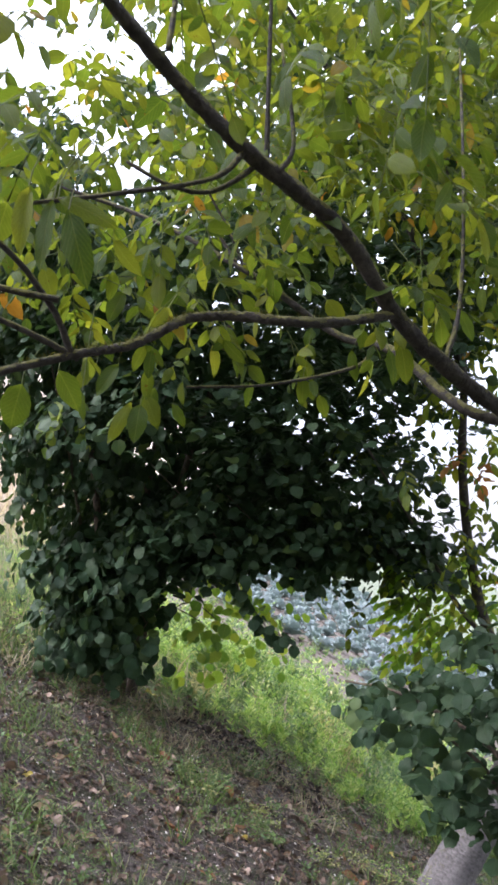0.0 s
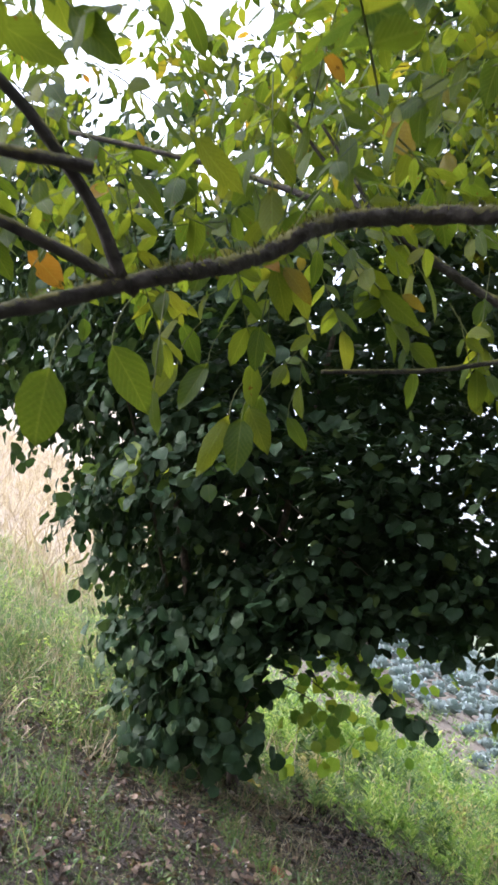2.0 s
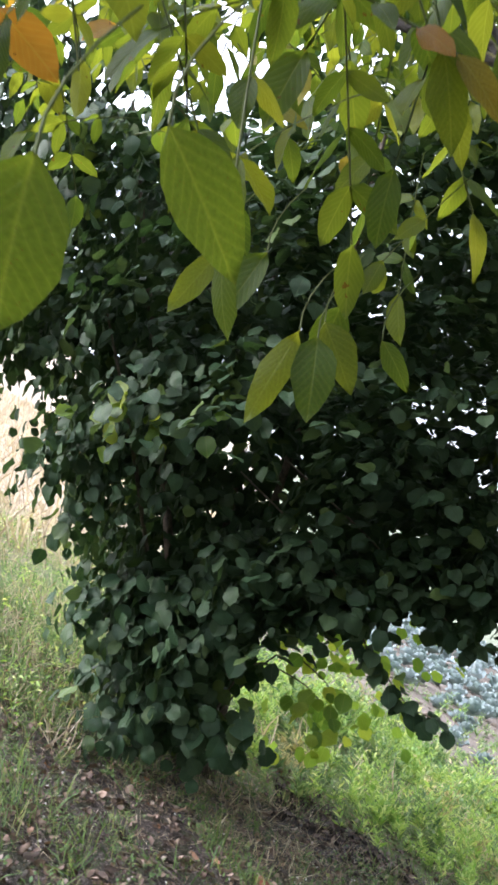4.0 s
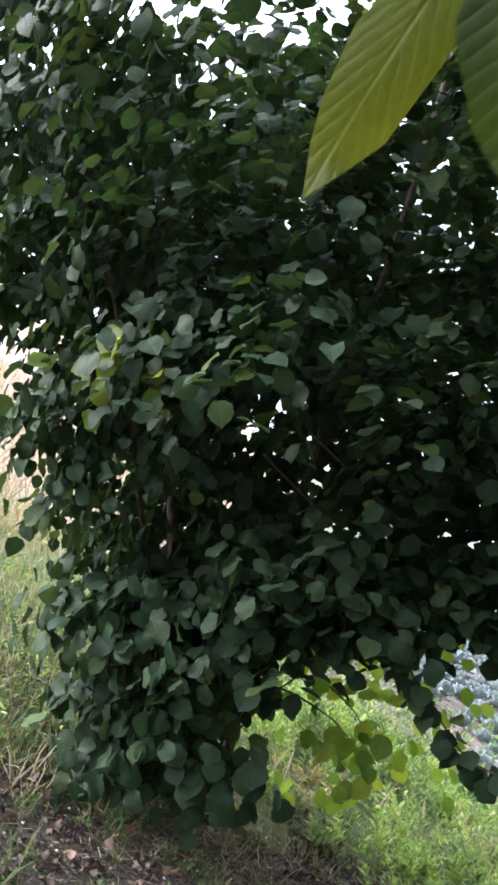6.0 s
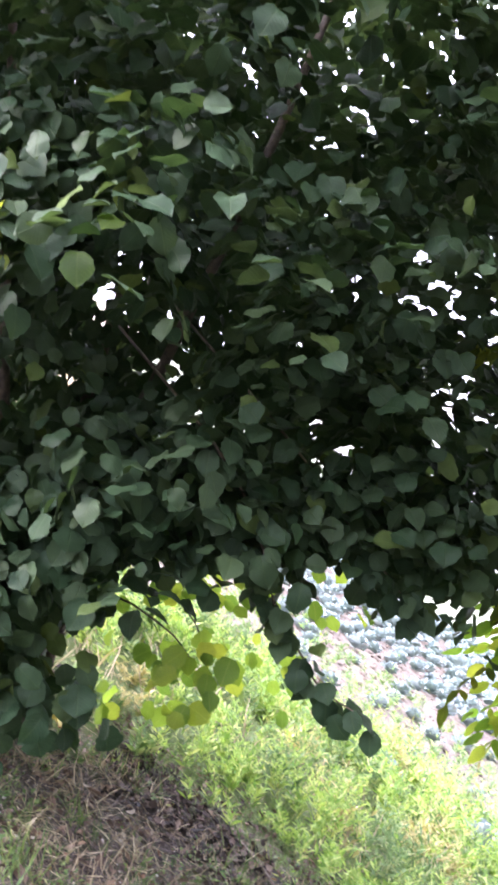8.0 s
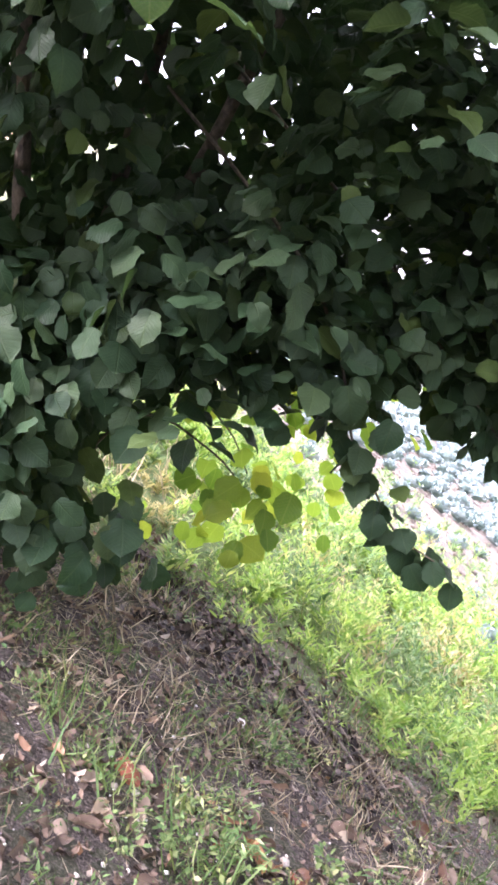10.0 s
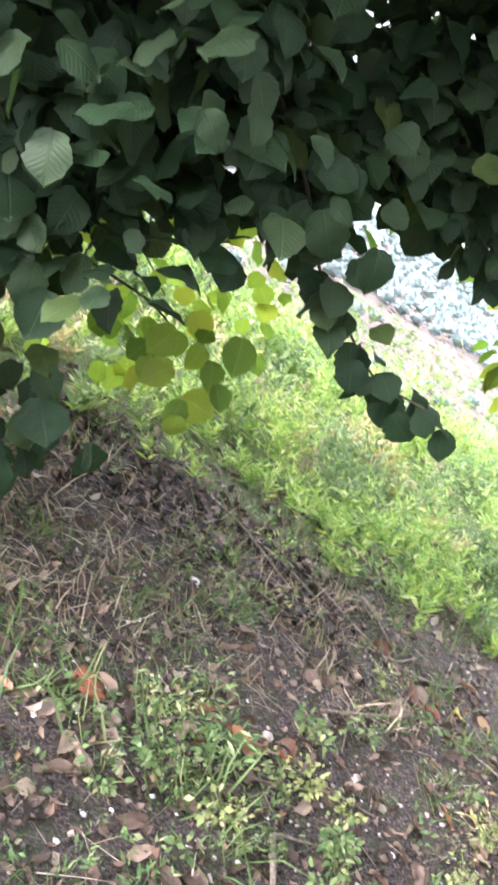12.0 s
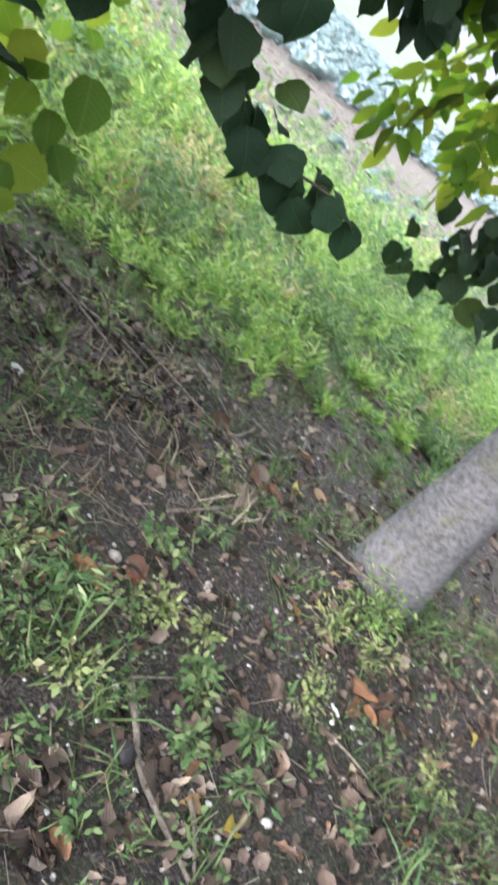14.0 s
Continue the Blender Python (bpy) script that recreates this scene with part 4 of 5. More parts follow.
    # the unseen light-blocking leaves behind the walk take the cheapest shapes
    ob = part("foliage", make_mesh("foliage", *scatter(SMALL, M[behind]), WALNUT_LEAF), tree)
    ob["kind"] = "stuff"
    M, single, way = M[~behind], single[~behind], way[~behind]
    foliage(tree, M, WALNUT, WALNUT_LEAF, single, name="leaflet", far=(way[:, 1] > 2.8) | (way[:, 2] > 2.7), cheap=WALNUT_FAR)
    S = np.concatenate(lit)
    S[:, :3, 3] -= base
    kinds = [make_mesh("pale_leaflet", *k, LIT_WALNUT) for k in WALNUT]
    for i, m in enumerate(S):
        part("pale_leaflet", kinds[i % 3], tree, "walnut leaflet tinted yellow-green as if backlit" if i == 0 else "", Matrix(m.tolist()))
    # a few leaves of the upright limb have withered
    D = np.concatenate([compound((1.2 + 0.07 * k, 4.74, 1.98 - 0.06 * k), (-0.5 + 0.4 * k, -0.2, -0.5), 0.16, 3, 0.07, 0.3)[0] for k in range(3)])
    D[:, :3, 3] -= base
    kinds = [make_mesh("dead_leaflet", *k, DRY_LEAFLET) for k in DRY]
    for i, m in enumerate(D):
        part("dead_leaflet", kinds[i % 3], tree, "withered orange-brown leaflet" if i == 0 else "", Matrix(m.tolist()))
    # stalks as thin three-sided rods
    Vs, Ts, o = [], [], 0
    for line in stalks:
        C = np.array(line) - base
        for i, c in enumerate(C):
            for k in range(3):
                Vs.append(c + 0.0013 * np.array((math.cos(k * 2.1), math.sin(k * 2.1), 0.5 * math.cos(k * 2.1 + 1))))
        for i in range(len(C) - 1):
            for k in range(3):
                p, q = o + i * 3 + k, o + i * 3 + (k + 1) % 3
                Ts += [(p, q, q + 3), (p, q + 3, p + 3)]
        o += len(C) * 3
    st = part("leaf_stalk", make_mesh("leaf_stalk", np.array(Vs), np.array(Ts), np.array(Vs)[:, :2], STEM_GREEN), tree)
    st["kind"] = "stuff"
    return tagged(tree, "walnut with a leaning grey trunk and mossy boughs of yellow-green leaves", "tree")


walnut_tree()


def hazel_shrub():
    """Low dark hazel growth beside the walk, before the walnut."""
    shrub = new("hazel_shrub")
    shrub.location = (1.15, 3.0, float(gz(1.15, 3.0)))
    base = np.array(shrub.location)
    for s in ([(0, 0, -0.05), (-0.1, -0.05, 0.7), (-0.3, 0.0, 1.15), (-0.6, 0.15, 1.35), (-0.8, 0.3, 1.38)], [(0.02, 0, -0.05), (0.05, -0.05, 0.8), (0.0, 0, 1.6)], [(0, 0.02, -0.05), (-0.2, -0.1, 0.7), (-0.4, -0.2, 1.15), (-0.55, -0.25, 1.3)]):
        part("stem", tube("stem", s, 0.014, 0.004, STEM_BARK, sides=7), shrub)
    p = rng.uniform((0.3, 2.4, 0.0), (1.6, 3.3, 1.4), (22000, 3))
    x, z = p[:, 0], p[:, 2]
    top = np.interp(x, [0.33, 0.5, 0.65, 0.8, 1.5], [1.0, 1.06, 1.14, 1.24, 1.4])
    bot = np.interp(x, [0.33, 0.45, 0.55, 0.7, 0.8, 1.5], [0.92, 0.80, 0.72, 0.62, 0.5, 0.1])
    inside = ((x - 1.0) / 0.75) ** 2 + ((p[:, 1] - 2.85) / 0.42) ** 2 + 0.25 * np.sin(x * 17) * np.sin(z * 13) < 1
    p = p[(z < top) & (z > bot + 0.05 * np.sin(x * 31)) & inside][:2600]
    arm = np.linspace((0.34, 3.3, 0.92), (0.62, 3.1, 1.0), 22) + rng.normal(0, 0.035, (22, 3))
    M = np.concatenate([hazel_leaf_frames(p, (1.3, 4.0, 1.0), (0.036, 0.066), np.full((len(p), 1), 0.3)), hazel_leaf_frames(arm, (0.6, 4.2, 1.0), (0.045, 0.07))])
    M[:, :3, 3] -= base
    foliage(shrub, M, HAZEL, HAZEL_LEAF, rng.random(len(M)) < 0.25)
    return tagged(shrub, "low dark green hazel growth in front of the walnut trunk", "shrub")


hazel_shrub()


# ---- on the ground ----
def on_ground(x, y, lift=0.0):
    return np.stack([x, y, gz(x, y) + lift], -1)


UP = unit(np.array((0.464, -0.019, 0.886)))


def patchy(x, y, f=1.0, k=0.0):
    """Uneven cover, 0 to 1."""
    return 0.5 + 0.5 * np.sin(x * 3.1 * f + 1.7 * np.sin(y * 2.3 * f + k) + k) * np.cos(y * 2.7 * f - 1.1 * np.sin(x * 3.9 * f) + 2 * k)


def area(n, x0, x1, y0, y1, cover=None):
    x, y = rng.uniform(x0, x1, n), rng.uniform(y0, y1, n)
    if cover is not None:
        k = rng.random(n) < cover(x, y)
        x, y = x[k], y[k]
    return x, y


def stuff(name, shapes, M, material, label, category):
    V, T, U = scatter(shapes, M)
    return tagged(new(name, make_mesh(name, V, T, U, material)), label, category, kind="stuff")


def lying(x, y, size, tilt=0.35, lift=0.008):
    n = len(x)
    a = rng.uniform(0, 2 * math.pi, n)
    tip = np.stack([np.cos(a), np.sin(a), np.zeros(n)], -1) + rng.normal(0, tilt * 0.5, (n, 3))
    tip -= (tip @ UP)[:, None] * UP * 0.85
    return frames_from(on_ground(x, y, lift), tip, UP + rng.normal(0, tilt, (n, 3)), size)


def standing(x, y, size, lean=0.35, lift=0.0):
    n = len(x)
    tip = np.array((0.12, 0, 1.0)) + rng.normal(0, lean, (n, 3))
    return frames_from(on_ground(x, y, lift), tip, rng.normal(0, 1, (n, 3)), size)


def herb(x, y, leaves, height, size, spread=0.5, rise=0.0):
    """Small-leaved plants: leaves round short stems."""
    n = len(x)
    rep = np.repeat(np.arange(n), leaves)
    m = len(rep)
    h = np.repeat(height, leaves)
    u = rng.random(m) ** 0.8
    lean = np.repeat(rng.normal(0, 0.3, (n, 2)), leaves, 0)
    a = rng.uniform(0, 2 * math.pi, m)
    r = h * spread * rng.random(m) ** 0.6 * (0.25 + 0.75 * u)
    px, py = x[rep] + np.cos(a) * r + lean[:, 0] * u * h, y[rep] + np.sin(a) * r + lean[:, 1] * u * h
    pos = np.stack([px, py, gz(px, py) + u * h + 0.004], -1)
    tip = np.stack([np.cos(a), np.sin(a), rng.uniform(-0.3, 0.9, m) + rise], -1) + rng.normal(0, 0.3, (m, 3))
    nrm = np.array((0, 0, 1.0)) + rng.normal(0, 0.45, (m, 3))
    return frames_from(pos, tip, nrm, np.repeat(size, leaves) * rng.uniform(0.6, 1.2, m))


def tufts(x, y, blades, length, spread=0.03, lean=0.4):
    n = len(x)
    rep = np.repeat(np.arange(n), blades)
    m = len(rep)
    px, py = x[rep] + rng.normal(0, spread, m), y[rep] + rng.normal(0, spread, m)
    return standing(px, py, np.repeat(length, blades) * rng.uniform(0.5, 1.15, m), lean)


def bare(x, y):
    """Where the loam lies open."""
    return np.clip(1.55 - np.abs(x + 0.15) * 0.8 - np.abs(y - 4.4) * 0.42, 0.15, 1)


# litter under the walnut
x, y = area(13000, -2.2, 2.4, 2.0, 6.0, lambda x, y: 0.3 + 0.6 * patchy(x, y, 1.3, 0.4))
stuff("leaf_litter", DRY, lying(x, y, 0.016 + 0.05 * rng.random(len(x)) ** 1.8, 0.6), DRY_LEAF, "curled brown fallen leaves lying thick on the loam", "leaf litter")
x, y = area(20000, -1.9, 1.9, 2.0, 5.9)
stuff("leaf_crumbs", FLAKE, lying(x, y, 0.008 + 0.03 * rng.random(len(x)) ** 2.5, 0.5, 0.004), DRY_LEAF, "brown crumbs of broken leaves on the soil", "leaf litter")
x, y = area(7000, -1.7, 1.3, 2.2, 5.4, lambda x, y: 0.25 + 0.75 * patchy(x, y, 1.7, 5.0))
stuff("leaf_drift", FLAKE, lying(x, y, 0.012 + 0.03 * rng.random(len(x)) ** 1.7, 0.7, 0.01), leaf_material("drifted_leaf", [(0.0, (0.07, 0.044, 0.034)), (0.5, (0.14, 0.094, 0.075)), (0.85, (0.25, 0.185, 0.15)), (1.0, (0.42, 0.35, 0.30))], 1.0, 0.6, 0.12, 0.3, 0.35), "torn pinkish-brown leaf scraps in loose drifts", "leaf litter")
x, y = area(9000, -2.4, 2.4, 2.0, 6.4, lambda x, y: 0.3 + 0.7 * patchy(x, y, 1.0, 2.0))
stuff("straw", STALK, lying(x, y, rng.uniform(0.04, 0.13, len(x)), 0.35, 0.012), STRAW, "pale dry grass stalks scattered over the litter", "straw")

# grass and small herbs on the near slope
x, y = area(2500, -2.6, 1.4, 2.0, 6.2, lambda x, y: np.clip(patchy(x, y, 1.1, 1.0) - 0.1, 0, 1) * np.clip(1.15 - 0.8 * bare(x, y), 0.1, 1))
stuff("grass", GRASS, tufts(x, y, 16, rng.uniform(0.05, 0.14, len(x)), 0.03, 0.5), HERB_LEAF, "short green grass in tufts on the slope", "grass")
x, y = area(7000, -2.6, 1.6, 2.0, 6.2, lambda x, y: np.clip(patchy(x, y, 1.6, 3.0) * 1.3 - 0.3, 0, 1) * np.clip(1.2 - 0.62 * bare(x, y) + 0.35 * np.clip(y - 4.5, 0, 1), 0.1, 1))
gap = np.abs(y - 5.33 + 0.55 * x)
x, y = x[gap > 0.12], y[gap > 0.12]
broad = rng.random(len(x)) < 0.3
stuff("ground_herbs", SMALL, herb(x[broad], y[broad], 14, rng.uniform(0.02, 0.07, broad.sum()), rng.uniform(0.012, 0.024, broad.sum()), 1.0, 0.4), HERB_LEAF, "low small-leaved green weeds creeping over the litter", "weeds")
x, y = x[~broad], y[~broad]
x, y = np.concatenate([x, x + rng.normal(0, 0.03, len(x))]), np.concatenate([y, y + rng.normal(0, 0.03, len(y))])
place_herbs = (x, y)

# the bright weeds below the washed-out step
def feathery(x, y, stems, leaves, height, size):
    """Bushy weeds: stems fan out of one root, leaves stand all along them, smaller towards the tip."""
    n = len(x)
    ns = n * stems
    root = np.repeat(np.arange(n), stems)
    fan = np.stack([rng.normal(0.04, 0.22, ns), rng.normal(-0.04, 0.22, ns), np.ones(ns)], -1)
    h = height[root] * rng.uniform(0.45, 1.15, ns)
    rep = np.repeat(np.arange(ns), leaves)
    m = len(rep)
    u = rng.random(m) ** 0.75
    bow = np.repeat(rng.normal(0, 0.22, (ns, 2)), leaves, 0) * (u * u)[:, None]
    way = fan[rep]
    way[:, :2] += bow
    p = way * (u * h[rep])[:, None] + rng.normal(0, 0.008, (m, 3))
    px, py = x[root[rep]] + p[:, 0], y[root[rep]] + p[:, 1]
    pos = np.stack([px, py, gz(x, y)[root[rep]] + p[:, 2] + 0.005], -1)
    a = rng.uniform(0, 2 * math.pi, m)
    tip = way * 0.6 + np.stack([np.cos(a), np.sin(a), rng.uniform(0.1, 1.0, m)], -1)
    nrm = np.array((0, 0, 1.0)) + rng.normal(0, 0.5, (m, 3))
    return frames_from(pos, tip, nrm, size[root[rep]] * (1.25 - 0.75 * u) * rng.uniform(0.7, 1.2, m))


x, y = place_herbs
stuff("feathery_herbs", FEATHER, feathery(x, y, 3, 5, rng.uniform(0.025, 0.10, len(x)), rng.uniform(0.014, 0.026, len(x))), HERB_LEAF, "low feathery green weeds in tufts on the loam", "weeds")
x, y = area(3950, -0.9, 4.6, 4.75, 8.9, lambda x, y: np.clip((8.75 + 0.2 * np.sin(x * 4) - y) * 2.5, 0, 1) * np.clip((y - 5.42 + np.where(x > 0, 0.40, 0.22) * np.clip(x, -1, 1.5)) * 2.4, 0, 1) * (0.5 + 0.5 * patchy(x, y, 1.2, 5.0)))
# they stand in clumps, some tall, with low growth between
cx, cy = area(290, -1.0, 4.7, 4.85, 8.9)
ct, cp = rng.uniform(0.15, 1.0, len(cx)), rng.random(len(cx))
away = np.hypot(x[:, None] - cx, y[:, None] - cy)
own = away.argmin(1)
swell = np.exp(-(away.min(1) / 0.125) ** 2)
stay = rng.random(len(x)) < 0.5 + 0.9 * swell
x, y, own, swell = x[stay], y[stay], own[stay], swell[stay]
h = (0.10 + 0.62 * swell * ct[own]) * rng.uniform(0.6, 1.25, len(x)) * np.clip((y - 4.9) * 1.5, 0.35, 1)
pale = cp[own] + rng.normal(0, 0.13, len(x)) + 0.30 * swell > 0.62
withered = (np.modf(cp[own] * 7.0)[0] > 0.95) & (rng.random(len(x)) < 0.7)
pale, green = pale & ~withered, ~pale & ~withered
DRY_WEED = leaf_material("withered_weed", [(0.0, (0.17, 0.16, 0.075)), (0.5, (0.32, 0.30, 0.15)), (1.0, (0.50, 0.45, 0.28))], 1.5, 0.6, 0.35, 0.0, 0.3)
for k, name, material, label in ((withered, "withered_weeds", DRY_WEED, "straw-yellow withered weeds in clumps"), (pale, "tall_weeds", WEED_LEAF, "bright yellow-green feathery weeds, knee high"), (green, "green_weeds", WEED_GREEN, "mid-green bushy weeds among paler ones")):
    stuff(name, FEATHER, feathery(x[k], y[k], 5, 12, h[k], np.where(y[k] < 7, 0.05, 0.065) * rng.uniform(0.7, 1.4, k.sum())), material, label, "weeds")
x, y = area(60, -0.9, 4.2, 5.8, 8.8)
stuff("weed_grass", GRASS, tufts(x, y, 9, rng.uniform(0.12, 0.26, len(x)), 0.05, 0.3), STRAW, "thin pale stalks and seed heads among the weeds", "weeds")

# uphill: sward, then a dry meadow
x, y = area(2600, -4.6, -1.15, 4.6, 9.0, lambda x, y: np.clip((-x - 1.0 + 0.35 * (y - 5)) * 2, 0, 1))
stuff("sward", GRASS, tufts(x, y, 10, rng.uniform(0.05, 0.13, len(x)), 0.07, 0.7), WEED_GREEN, "rough yellow-green grass on the upper bank", "grass")
x, y = area(1700, -4.6, -1.15, 4.4, 9.2)
stuff("dry_tufts", GRASS, tufts(x, y, 9, rng.uniform(0.05, 0.16, len(x)), 0.06, 0.6), STRAW, "straw-coloured tufts among the green on the upper bank", "grass")
x, y = area(1000, -4.6, -1.15, 4.4, 9.2)
stuff("bank_herbs", FEATHER, herb(x, y, 20, rng.uniform(0.06, 0.2, len(x)), rng.uniform(0.02, 0.04, len(x)), 0.7), WEED_LEAF, "green and yellowing weeds on the upper bank", "weeds")
x, y = area(5800, -16, -1.9, 7.4, 26, lambda x, y: np.clip((-x - 1.6 - 0.0 * y) * 1.2, 0, 1))
stuff("dry_meadow", GRASS, tufts(x, y, 7, rng.uniform(0.15, 0.42, len(x)), 0.16, 0.5) @ np.diag((1.1, 1, 1, 1)), STRAW, "tall tan dry meadow grass on the far slope", "grass")

# clods and stones on the tilled strip
def pebble_shape(seed):
    bm = bmesh.new()
    bmesh.ops.create_icosphere(bm, subdivisions=1, radius=0.5)
    r = np.random.default_rng(seed)
    V = np.array([v.co[:] for v in bm.verts]) * (1, 0.78, 0.55) * (1 + 0.14 * r.normal(size=(len(bm.verts), 1)))
    T = np.array([[v.index for v in f.verts] for f in bm.faces])
    bm.free()
    return V, T, V[:, :2] + 0.5


STONES = [pebble_shape(s) for s in range(4)]
x, y = area(5200, -1.2, 1.8, 2.4, 5.4, lambda x, y: np.clip(bare(x, y) - 0.2, 0, 1) * patchy(x, y, 2.0, 1.0))
stuff("gravel", STONES, lying(x, y, 0.004 + 0.012 * rng.random(len(x)) ** 2, 0.3, 0.002), PEBBLE, "tiny pale pebbles in the loam", "gravel")
x, y = area(10500, -1.3, 1.7, 2.6, 5.5, lambda x, y: 0.35 + 0.65 * patchy(x, y, 2.4, 0.3))
LUMP = [(np.array([(0.5, 0, 0), (-0.5, 0.05, 0), (0.06, 0.42, 0), (0, -0.4, 0.05), (0.05, 0, 0.36), (0, 0, -0.3)]) * k, np.array([(0, 2, 4), (2, 1, 4), (1, 3, 4), (3, 0, 4), (2, 0, 5), (1, 2, 5), (3, 1, 5), (0, 3, 5)]), np.zeros((6, 2))) for k in (0.8, 1.0)]
stuff("soil_crumbs", LUMP, lying(x, y, 0.006 + 0.022 * rng.random(len(x)) ** 2, 0.3, 0.003), GROUND, "crumbly brown lumps of loam", "soil")
stone_meshes = [make_mesh("pebble", *s, PEBBLE) for s in STONES]
spots = [(0.07, 3.92, 0.028), (0.12, 3.96, 0.022), (0.19, 4.1, 0.026), (0.21, 4.42, 0.03), (-0.01, 4.46, 0.034), (-0.07, 4.93, 0.04), (-0.18, 4.12, 0.018), (-0.25, 4.15, 0.016), (0.48, 4.41, 0.022), (0.44, 4.38, 0.018), (0.21, 4.22, 0.018), (-0.44, 4.37, 0.024), (-0.39, 4.39, 0.026), (0.17, 4.07, 0.016)]
x, y = np.concatenate([area(80, -0.9, 1.3, 2.6, 5.0), area(90, -0.6, 0.5, 3.6, 4.5)], 1)
spots += [(a, b, c) for a, b, c in zip(x, y, rng.uniform(0.008, 0.018, len(x)))]
for i, (a, b, c) in enumerate(spots):
    m = Matrix(lying(np.array([a]), np.array([b]), np.array([c]), 0.2, c * 0.15)[0].tolist())
    tagged(part("pebble", stone_meshes[i % 4], m=m), "small whitish pebble half sunk in the loam", "pebble", "pebbles on the loam")
x, y = area(2200, -1.0, 9.0, 8.7, 20)
stuff("clods", STONES, lying(x, y, 0.03 + 0.09 * rng.random(len(x)) ** 2, 0.3, 0.01), GROUND, "pale clods of earth on the tilled strip", "clods")
x, y = area(420, -0.5, 9.0, 8.7, 13)
stuff("strip_weeds", FEATHER, feathery(x, y, 4, 8, rng.uniform(0.06, 0.2, len(x)), rng.uniform(0.05, 0.09, len(x))), WEED_GREEN, "scattered low weeds on the tilled strip", "weeds")

x, y = area(1500, -1.0, 0.3, 4.5, 5.4, lambda x, y: 0.4 + 0.6 * patchy(x, y, 2.0, 4.0))
stuff("trodden_straw", STALK, lying(x, y, rng.uniform(0.05, 0.13, len(x)), 0.4, 0.014), STRAW, "tan dead grass matted under the hazel's skirt", "straw")
x, y = area(260, -0.9, 0.5, 4.6, 5.4)
stuff("dead_stalks", GRASS, tufts(x, y, 7, rng.uniform(0.04, 0.11, len(x)), 0.03, 1.1), STRAW, "brown dead stalks under the hazel's skirt", "dead stalks")

# brushwood and rotten leaves washed into the step
BRUSH = leaf_material("rotten_brushwood", [(0.0, (0.012, 0.009, 0.008)), (0.6, (0.05, 0.036, 0.03)), (0.9, (0.12, 0.085, 0.07)), (1.0, (0.24, 0.18, 0.14))], 1.0, 0.7, 0.05, 0.0, 0.3)
x = rng.uniform(-0.4, 0.42, 1000)
y = 5.32 - 0.55 * x + rng.normal(0, 0.17, len(x))
stuff("rotten_leaves", FLAKE, lying(x, y, rng.uniform(0.02, 0.06, len(x)), 0.6, 0.012), BRUSH, "dark rotten leaves caught in the washed-out step", "leaf litter")
x = rng.uniform(-0.35, 0.5, 420)
y = 5.33 - 0.55 * x + rng.normal(0, 0.13, 420)
stuff("brushwood", GRASS, lying(x, y, rng.uniform(0.08, 0.22, len(x)), 0.4, 0.02), BRUSH, "dark dead stalks and brushwood caught in the washed-out step", "brushwood")

# single fallen leaves
dry_meshes = [make_mesh("fallen_leaf", *s, DRY_LEAF) for s in DRY]
spots = [(0.52, 4.11, 0.13), (-0.29, 4.02, 0.13), (0.57, 4.97, 0.11), (0.6, 4.77, 0.1), (-0.19, 3.97, 0.1), (-0.37, 3.95, 0.1), (0.05, 4.41, 0.1), (-0.07, 4.39, 0.09), (-0.1, 4.35, 0.1), (0.14, 3.83, 0.09), (-0.48, 4.4, 0.12), (0.62, 4.05, 0.09), (-0.77, 4.94, 0.1)]
x, y = area(70, -1.1, 1.6, 2.8, 5.2)
spots += [(a, b, c) for a, b, c in zip(x, y, rng.uniform(0.06, 0.11, len(x)))]
for i, (a, b, c) in enumerate(spots):
    m = Matrix(lying(np.array([a]), np.array([b]), np.array([c * 0.66]), 0.45, 0.012)[0].tolist())
    tagged(part("fallen_leaf", dry_meshes[i % 3], m=m), "curled brown walnut leaf fallen on the loam", "fallen leaf", "fallen leaves")
YELLOW = leaf_material("fallen_leaf_yellow", [(0.0, (0.42, 0.30, 0.04)), (0.5, (0.5, 0.40, 0.09)), (1.0, (0.36, 0.38, 0.06))], 1.2, 0.5, 0.2, 0.8)
RUST = leaf_material("fallen_leaf_rust", [(0.0, (0.08, 0.036, 0.024)), (0.5, (0.15, 0.062, 0.034)), (1.0, (0.27, 0.115, 0.045))], 1.1, 0.55, 0.15, 0.8)
rust_meshes = [make_mesh("fallen_leaf", *k, RUST) for k in DRY]
for i, (a, b, c) in enumerate([(0.48, 4.12, 0.085), (0.52, 4.1, 0.09), (0.51, 4.19, 0.075), (0.55, 4.13, 0.06), (0.62, 5.03, 0.09), (0.54, 5.05, 0.07), (0.58, 4.98, 0.07), (0.23, 4.35, 0.06), (0.58, 4.74, 0.08), (-0.08, 4.37, 0.08), (-0.05, 4.40, 0.06), (-0.18, 4.48, 0.06), (0.5, 4.07, 0.05), (0.04, 4.41, 0.07)]):
    m = Matrix(lying(np.array([a]), np.array([b]), np.array([c]), 0.4, 0.02)[0].tolist())
    tagged(part("fallen_leaf", rust_meshes[i % 3], m=m), "curled rust-brown leaf fallen on the litter", "fallen leaf", "rust-brown fallen leaves")
yellow_mesh = make_mesh("fallen_leaf", *DRY[1], YELLOW)
